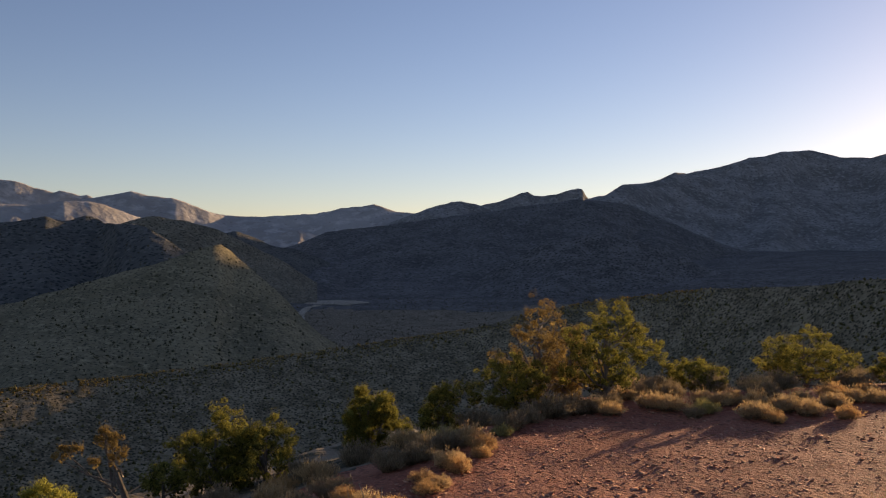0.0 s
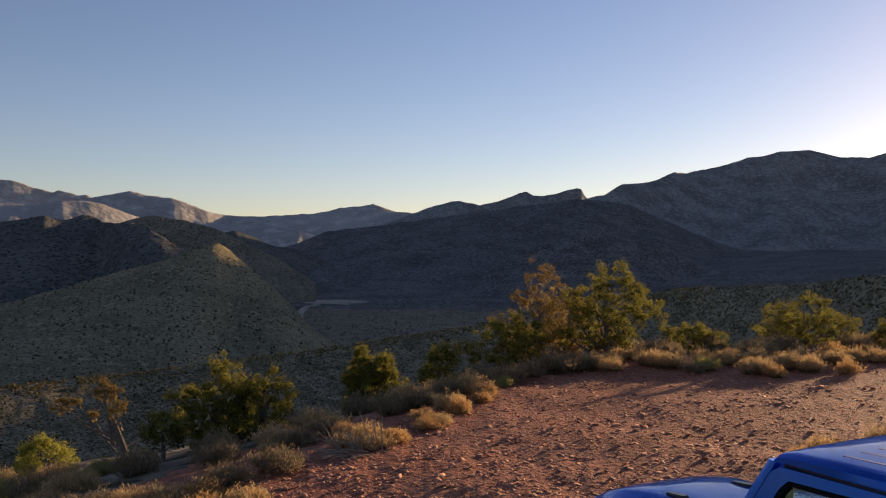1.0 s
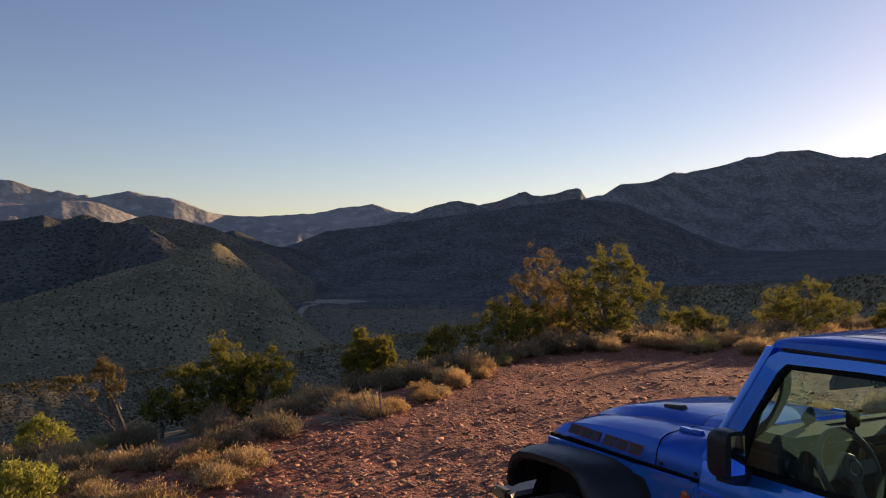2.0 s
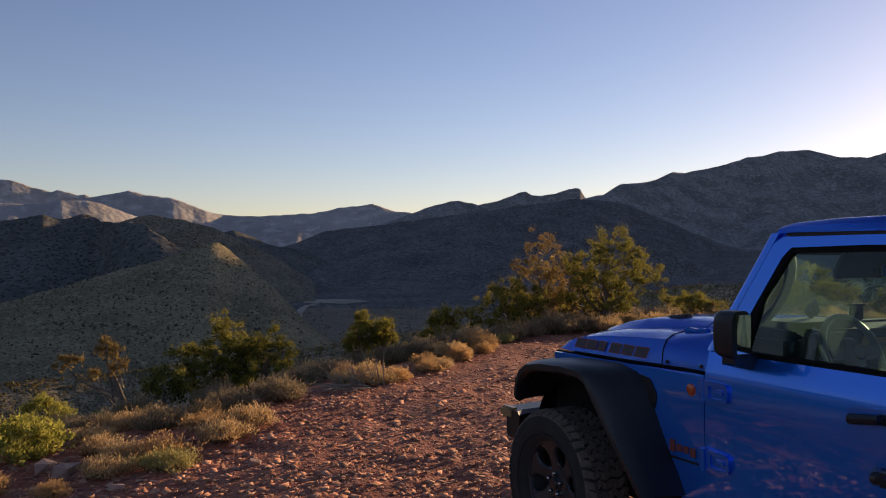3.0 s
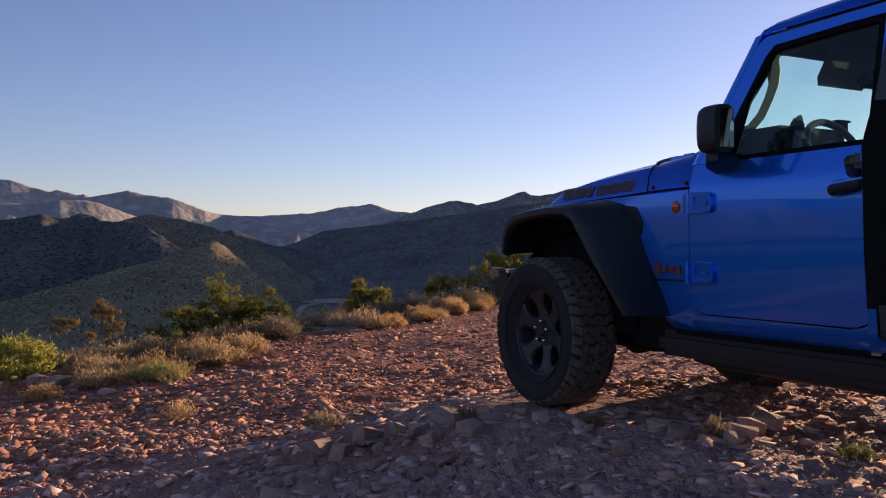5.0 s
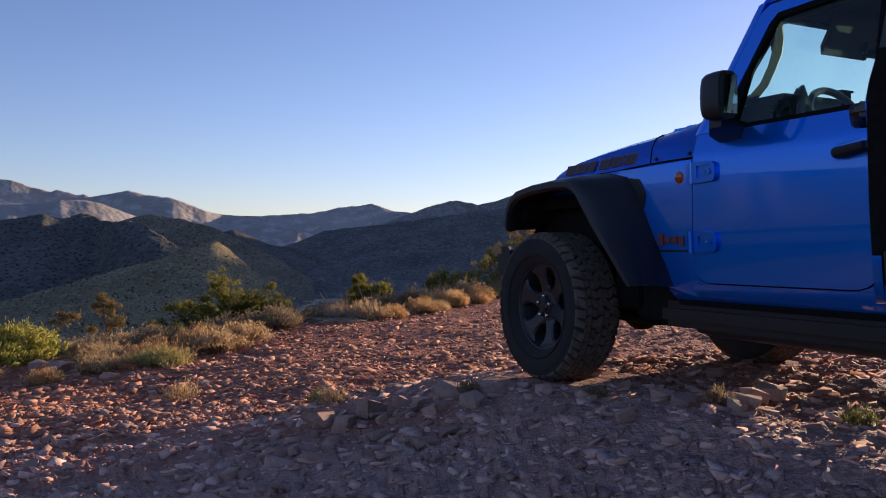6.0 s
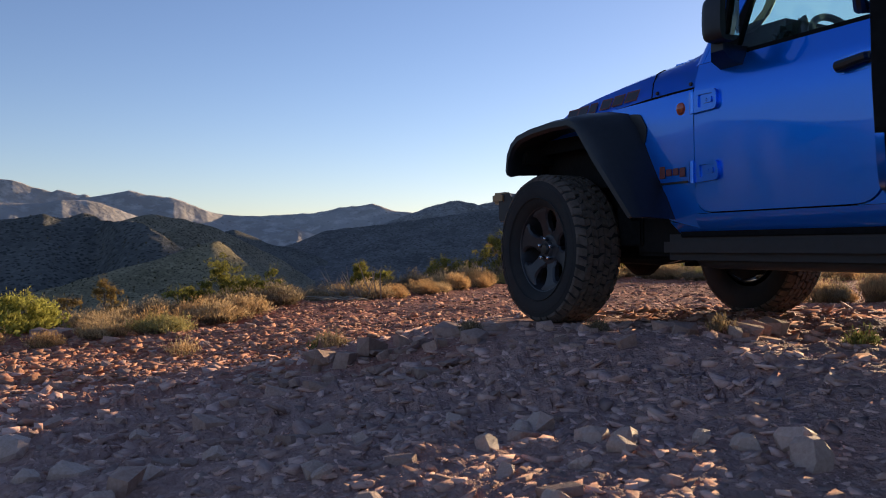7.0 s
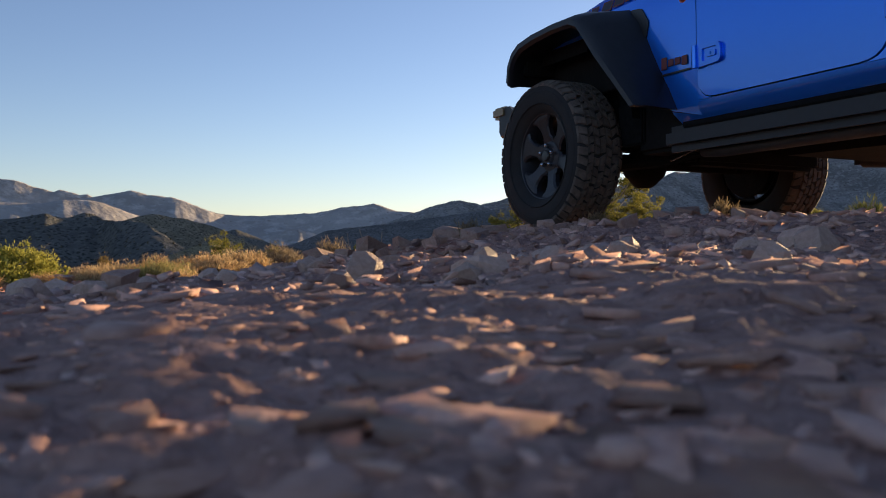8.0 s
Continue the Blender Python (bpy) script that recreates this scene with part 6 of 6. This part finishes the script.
def scatter(name, label, spots, sizes, heights, seed, mat, squash=0.75):
    """Many small rough bushes joined in one mesh."""
    rng = np.random.default_rng(seed)
    n = len(spots)
    form = np.array([(1, 0, 0.25), (0.3, 0.95, 0.3), (-0.8, 0.6, 0.2), (-0.8, -0.6, 0.3), (0.3, -0.95, 0.2), (0.05, 0.0, 1.0), (0.0, 0.0, -0.35)])
    faces = np.array([(0, 1, 5), (1, 2, 5), (2, 3, 5), (3, 4, 5), (4, 0, 5), (1, 0, 6), (2, 1, 6), (3, 2, 6), (4, 3, 6), (0, 4, 6)])
    v = form[None] * (1 + 0.35 * rng.normal(size=(n, 7, 1))) * sizes[:, None, None] * np.array([0.5, 0.5, squash])
    a = rng.uniform(0, 6.28, n)
    x = v[..., 0] * np.cos(a)[:, None] - v[..., 1] * np.sin(a)[:, None]
    y = v[..., 0] * np.sin(a)[:, None] + v[..., 1] * np.cos(a)[:, None]
    v = np.stack([x + spots[:, :1], y + spots[:, 1:2], v[..., 2] + heights[:, None]], -1).reshape(-1, 3)
    f = (faces[None] + 7 * np.arange(n)[:, None, None]).reshape(-1)
    me = bpy.data.meshes.new(name)
    me.vertices.add(len(v))
    me.vertices.foreach_set("co", v.astype(np.float32).reshape(-1))
    me.loops.add(len(f))
    me.loops.foreach_set("vertex_index", f.astype(np.int32))
    me.polygons.add(len(f) // 3)
    me.polygons.foreach_set("loop_start", np.arange(0, len(f), 3, dtype=np.int32))
    me.update(calc_edges=True)
    me.materials.append(mat)
    return tagged(new(name, me), label, "scrub", kind="stuff")


def wild(count, az0, az1, r0, r1, seed):
    rng = np.random.default_rng(seed)
    a = np.radians(rng.uniform(az0, az1, count))
    r = np.exp(rng.uniform(math.log(r0), math.log(r1), count))
    x, y = r * np.sin(a), r * np.cos(a)
    keep = vnoise(x / (0.06 * r), y / (0.06 * r), seed) + rng.uniform(-1.1, 0.9, count) > -0.25
    return x[keep], y[keep], r[keep], rng


x, y, r, rng_ = wild(5200, -34, 34, 48, 240, 201)
keep = y > edge_line(x) + 6
x, y = x[keep], y[keep]
scatter("slope_scrub", "scrub bushes on the slope below the shelf", np.stack([x, y], 1), 0.4 + 1.2 * rng_.random(len(x)) ** 1.8, land(x, y, ("spur_ridge",)), 1, M_SPURBUSH)
x, y, r, rng_ = wild(42000, -34, 34, 200, 480, 202)
scatter("spur_scrub", "dense scrub bushes over the spur", np.stack([x, y], 1), 0.3 + 1.1 * rng_.random(len(x)) ** 2.5, land(x, y, ("spur_ridge",)), 2, M_SPURBUSH)
# bushes on the crest line only, coloured as if sunlit
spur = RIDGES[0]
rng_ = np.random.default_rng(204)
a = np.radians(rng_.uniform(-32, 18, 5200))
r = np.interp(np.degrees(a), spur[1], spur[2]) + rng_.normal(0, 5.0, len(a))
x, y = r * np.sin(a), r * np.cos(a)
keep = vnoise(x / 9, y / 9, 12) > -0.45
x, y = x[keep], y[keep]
scatter("crest_scrub", "scrub along the spur's crest, low sun painted in yellow", np.stack([x, y], 1), 0.35 + 0.8 * rng_.random(len(x)) ** 2, land(x, y, ("spur_ridge",)), 4, M_CRESTBUSH)
x, y, r, rng_ = wild(28000, -32, 32, 440, 1600, 203)
scatter("valley_scrub", "scrub bushes over the valley floor and hills", np.stack([x, y], 1), 0.7 + 1.7 * rng_.random(len(x)) ** 2.5, land(x, y, ("spur_ridge", "cone_hill", "dark_hill", "dark_ridge", "rocky_foothill")), 3, M_FARBUSH)

# ---- stones ----
M_STONE = material("pinkish_limestone", (0.48, 0.305, 0.235), 0.8, other=(0.37, 0.21, 0.155), scale=9, bump=0.5, bump_scale=45, per_object=0.28)
def gravel_material(name, dark, light):
    m = material(name, dark, 0.8, other=light, scale=25, bump=0.6, bump_scale=70, spec=0.25)
    gn = m.node_tree
    geo, tone, mul = gn.nodes.new("ShaderNodeNewGeometry"), gn.nodes.new("ShaderNodeMapRange"), gn.nodes.new("ShaderNodeVectorMath")
    mul.operation = "SCALE"
    tone.inputs["To Min"].default_value, tone.inputs["To Max"].default_value = 0.5, 1.3
    base_in = gn.nodes["Principled BSDF"].inputs["Base Color"]
    gn.links.new(geo.outputs["Random Per Island"], tone.inputs["Value"])
    gn.links.new(base_in.links[0].from_socket, mul.inputs[0])
    gn.links.new(tone.outputs["Result"], mul.inputs["Scale"])
    gn.links.new(mul.outputs["Vector"], base_in)
    return m


M_GRAVEL = gravel_material("red_gravel", (0.42, 0.155, 0.085), (0.58, 0.32, 0.205))
M_RUBBLE = gravel_material("mauve_rubble", (0.51, 0.28, 0.22), (0.68, 0.44, 0.355))
M_BEDDED = gravel_material("bedded_stone", (0.41, 0.225, 0.175), (0.58, 0.36, 0.29))


def stone_mesh(seed, flat, chips=4, mat=M_STONE):
    rng = random.Random(seed)
    bm = bmesh.new()
    for k in range(8 if chips < 20 else 0):      # a split block: eight corners knocked off unevenly, a few chipped faces
        c = [(0.5, 0.36, 0.5 * flat)[i] * (1 if k >> i & 1 else -1) * rng.uniform(0.45, 1.05) for i in range(3)]
        bm.verts.new((c[0] + rng.uniform(-0.08, 0.08), c[1] + rng.uniform(-0.08, 0.08), c[2]))
    for k in range(chips):
        d = Vector((rng.gauss(0, 1), rng.gauss(0, 1), rng.gauss(0, 1))).normalized()
        q = rng.uniform(0.88, 1.08)
        bm.verts.new((d.x * 0.46 * q, d.y * 0.36 * q, d.z * 0.46 * q * flat))
    res = bmesh.ops.convex_hull(bm, input=bm.verts[:])
    bmesh.ops.delete(bm, geom=[g for g in res["geom_interior"] if isinstance(g, bmesh.types.BMVert)], context="VERTS")
    me = bpy.data.meshes.new("stone")
    bm.to_mesh(me)
    bm.free()
    me.materials.append(mat)
    return me


STONES = [stone_mesh(300 + k, f, 8) for k, f in enumerate((0.32, 0.4, 0.5, 0.62, 0.75, 0.35, 0.45, 0.55))]

M_PALE = material("pale_limestone", (0.66, 0.45, 0.355), 0.65, other=(0.52, 0.33, 0.25), scale=12, bump=0.6, bump_scale=50, per_object=0.15)
ROCKS = [stone_mesh(350 + k, f, 26, M_PALE) for k, f in enumerate((0.8, 0.9, 0.7, 0.6))]
CHIPS = [stone_mesh(330 + k, f, 0) for k, f in enumerate((0.25, 0.32, 0.4, 0.5, 0.62, 0.28, 0.35, 0.45))]


def truck_frame(x, y):
    return (x - AXLE[0]) * HEAD[0] + (y - AXLE[1]) * HEAD[1], (x - AXLE[0]) * SIDE[0] + (y - AXLE[1]) * SIDE[1]


def clear_of_wheels(x, y, size):
    u, v = truck_frame(x, y)
    return not any(abs(u - w) < 0.26 + size and abs(abs(v) - 0.78) < 0.2 + size for w in (0, -3.49))


def set_stone(x, y, size, form, rng, tilt=16, forms=STONES):
    ob = new("stone", forms[form % len(forms)])
    z = float(ground_height(x, y))
    ob.matrix_world = pose(x, y, z + size * 0.08, rng.uniform(-tilt, tilt), rng.uniform(-tilt, tilt), rng.uniform(0, 360)) @ Matrix.Diagonal((size, size, size, 1))
    ob.parent = ground
    return ob


rng = random.Random(99)

def rock_row(*spots):
    """Pale rocks at their places: x, y, size, form."""
    for x, y, size, form in spots:
        set_stone(x, y, size * 1.2, form, rng, 14, ROCKS)


rock_row((-0.17, 1.78, 0.10, 1), (-1.09, 2.48, 0.13, 0), (-1.06, 2.36, 0.12, 2), (-1.15, 2.3, 0.09, 3), (-0.47, 1.83, 0.07, 1), (-0.66, 2.42, 0.08, 1), (-0.335, 2.12, 0.09, 2), (-0.30, 2.06, 0.06, 0), (-0.235, 2.4, 0.07, 1), (-0.8, 2.27, 0.08, 2), (-0.85, 2.05, 0.09, 0), (-0.96, 1.97, 0.11, 3), (-0.18, 1.5, 0.07, 3), (-1.62, 3.1, 0.18, 3), (-1.2, 3.3, 0.08, 1), (-0.98, 3.2, 0.08, 2))
rock_row((0.08, 1.71, 0.12, 0), (0.04, 1.66, 0.08, 2), (0.93, 2.18, 0.15, 0), (0.90, 2.04, 0.13, 1), (0.80, 2.2, 0.10, 3), (0.43, 2.37, 0.13, 3), (0.50, 2.28, 0.09, 1), (0.47, 2.2, 0.08, 2), (0.30, 2.64, 0.12, 2), (0.24, 2.6, 0.09, 3), (0.03, 2.7, 0.08, 0), (0.71, 2.3, 0.07, 1), (0.12, 2.3, 0.08, 1), (0.23, 1.75, 0.09, 2), (0.35, 2.12, 0.07, 0), (0.62, 1.62, 0.09, 1), (0.15, 2.05, 0.06, 0))
for x, y, size, form in ((-0.12, 4.4, 0.13, 5), (-1.85, 8.05, 0.16, 7), (-3.72, 8.1, 0.30, 4), (-3.95, 8.25, 0.24, 3), (-2.95, 7.45, 0.13, 2), (-2.05, 8.6, 0.12, 5), (-0.95, 3.35, 0.14, 3), (-0.3, 5.85, 0.15, 3), (-0.02, 5.85, 0.17, 5), (-0.7, 5.0, 0.13, 7), (0.05, 4.45, 0.20, 6), (1.6, 4.05, 0.16, 4), (-0.62, 4.3, 0.17, 2), (-0.5, 4.2, 0.15, 4), (-0.38, 4.35, 0.18, 3), (0.16, 4.2, 0.16, 6)):
    if clear_of_wheels(x, y, size * 0.5):
        set_stone(x, y, size, form, rng)
made = 0
while made < 270:
    if made < 90:      # the coarse band before the wheel
        x, y, size = rng.uniform(-0.95, 1.5), rng.gauss(4.0, 0.32), 0.04 + 0.10 * rng.random() ** 1.7
    else:
        x, y, size = rng.uniform(-2.6, 2.3), rng.uniform(1.6, 7.0), 0.025 + 0.10 * rng.random() ** 3.0
    if clear_of_wheels(x, y, size * 0.5) and abs(x) < 0.62 * y + 0.3:
        set_stone(x, y, size, rng.randrange(8), rng)
        made += 1


def gravel(name, label, count, seed, az, r0, r1, small, large, power, mat, grow=1.7, forms=CHIPS, lean=0.28):
    rng = np.random.default_rng(seed)
    a = np.radians(rng.uniform(-az, az, count))
    r = np.exp(rng.uniform(math.log(r0), math.log(r1), count))
    x, y = r * np.sin(a), r * np.cos(a)
    u, v = truck_frame(x, y)
    keep = (y < edge_line(x) + 0.5) & ~((np.abs(u) < 0.3) & (np.abs(np.abs(v) - 0.78) < 0.22))
    x, y, r = x[keep], y[keep], r[keep]
    n = len(x)
    size = (small + (large - small) * rng.random(n) ** power) * np.clip(r / 4, 0.55, grow)
    z = ground_height(x, y) - size * rng.uniform(-0.03, 0.30, n)
    vs, fs, at = [], [], 0
    form = rng.integers(0, len(forms), n)
    for k, me in enumerate(forms):
        co = np.zeros(len(me.vertices) * 3)
        me.vertices.foreach_get("co", co)
        co = co.reshape(-1, 3)
        me.calc_loop_triangles()
        tri = np.array([p.vertices[:] for p in me.loop_triangles])
        pick = np.where(form == k)[0]
        t = rng.uniform(0, 6.28, len(pick))
        tilt = rng.normal(size=(len(pick), 2)) * lean
        p = co[None] * size[pick][:, None, None] * rng.uniform(0.75, 1.3, (len(pick), 1, 3))
        px = p[..., 0] * np.cos(t)[:, None] - p[..., 1] * np.sin(t)[:, None]
        py = p[..., 0] * np.sin(t)[:, None] + p[..., 1] * np.cos(t)[:, None]
        pz = p[..., 2] * 0.75 + px * tilt[:, :1] + py * tilt[:, 1:]
        vs.append(np.stack([px + x[pick][:, None], py + y[pick][:, None], pz + z[pick][:, None]], -1).reshape(-1, 3))
        fs.append((tri[None] + (at + len(co) * np.arange(len(pick)))[:, None, None]).reshape(-1, 3))
        at += len(co) * len(pick)
    v, f = np.concatenate(vs), np.concatenate(fs).reshape(-1)
    me = bpy.data.meshes.new(name)
    me.vertices.add(len(v))
    me.vertices.foreach_set("co", v.astype(np.float32).reshape(-1))
    me.loops.add(len(f))
    me.loops.foreach_set("vertex_index", f.astype(np.int32))
    me.polygons.add(len(f) // 3)
    me.polygons.foreach_set("loop_start", np.arange(0, len(f), 3, dtype=np.int32))
    me.update(calc_edges=True)
    me.materials.append(mat)
    return tagged(new(name, me), label, "gravel", kind="stuff")


gravel("gravel", "loose reddish stone chips over red soil", 44000, 401, 31, 5.0, 25, 0.016, 0.072, 3.6, M_GRAVEL)
gravel("rubble", "dense flat pinkish-grey stone rubble", 30000, 403, 33, 1.45, 6.5, 0.010, 0.11, 6.5, M_RUBBLE, 0.95)
gravel("pebbles", "small pinkish chips and pebbles on the soil", 3600, 402, 38, 0.2, 2.2, 0.005, 0.05, 5.0, M_RUBBLE)

PLATES = [stone_mesh(370 + k, f, 3, M_STONE) for k, f in enumerate((0.14, 0.18, 0.22, 0.16, 0.26, 0.20))]


def bed(name, label, count, seed, r0, r1, small, large, power):
    """Flat stone plates bedded in the soil."""
    return gravel(name, label, count, seed, 42, r0, r1, small, large, power, M_BEDDED, 1.0, PLATES, 0.09)


bed("stone_plates", "flat pinkish-grey stone plates bedded in the soil", 1700, 405, 0.32, 3.4, 0.03, 0.17, 2.6)
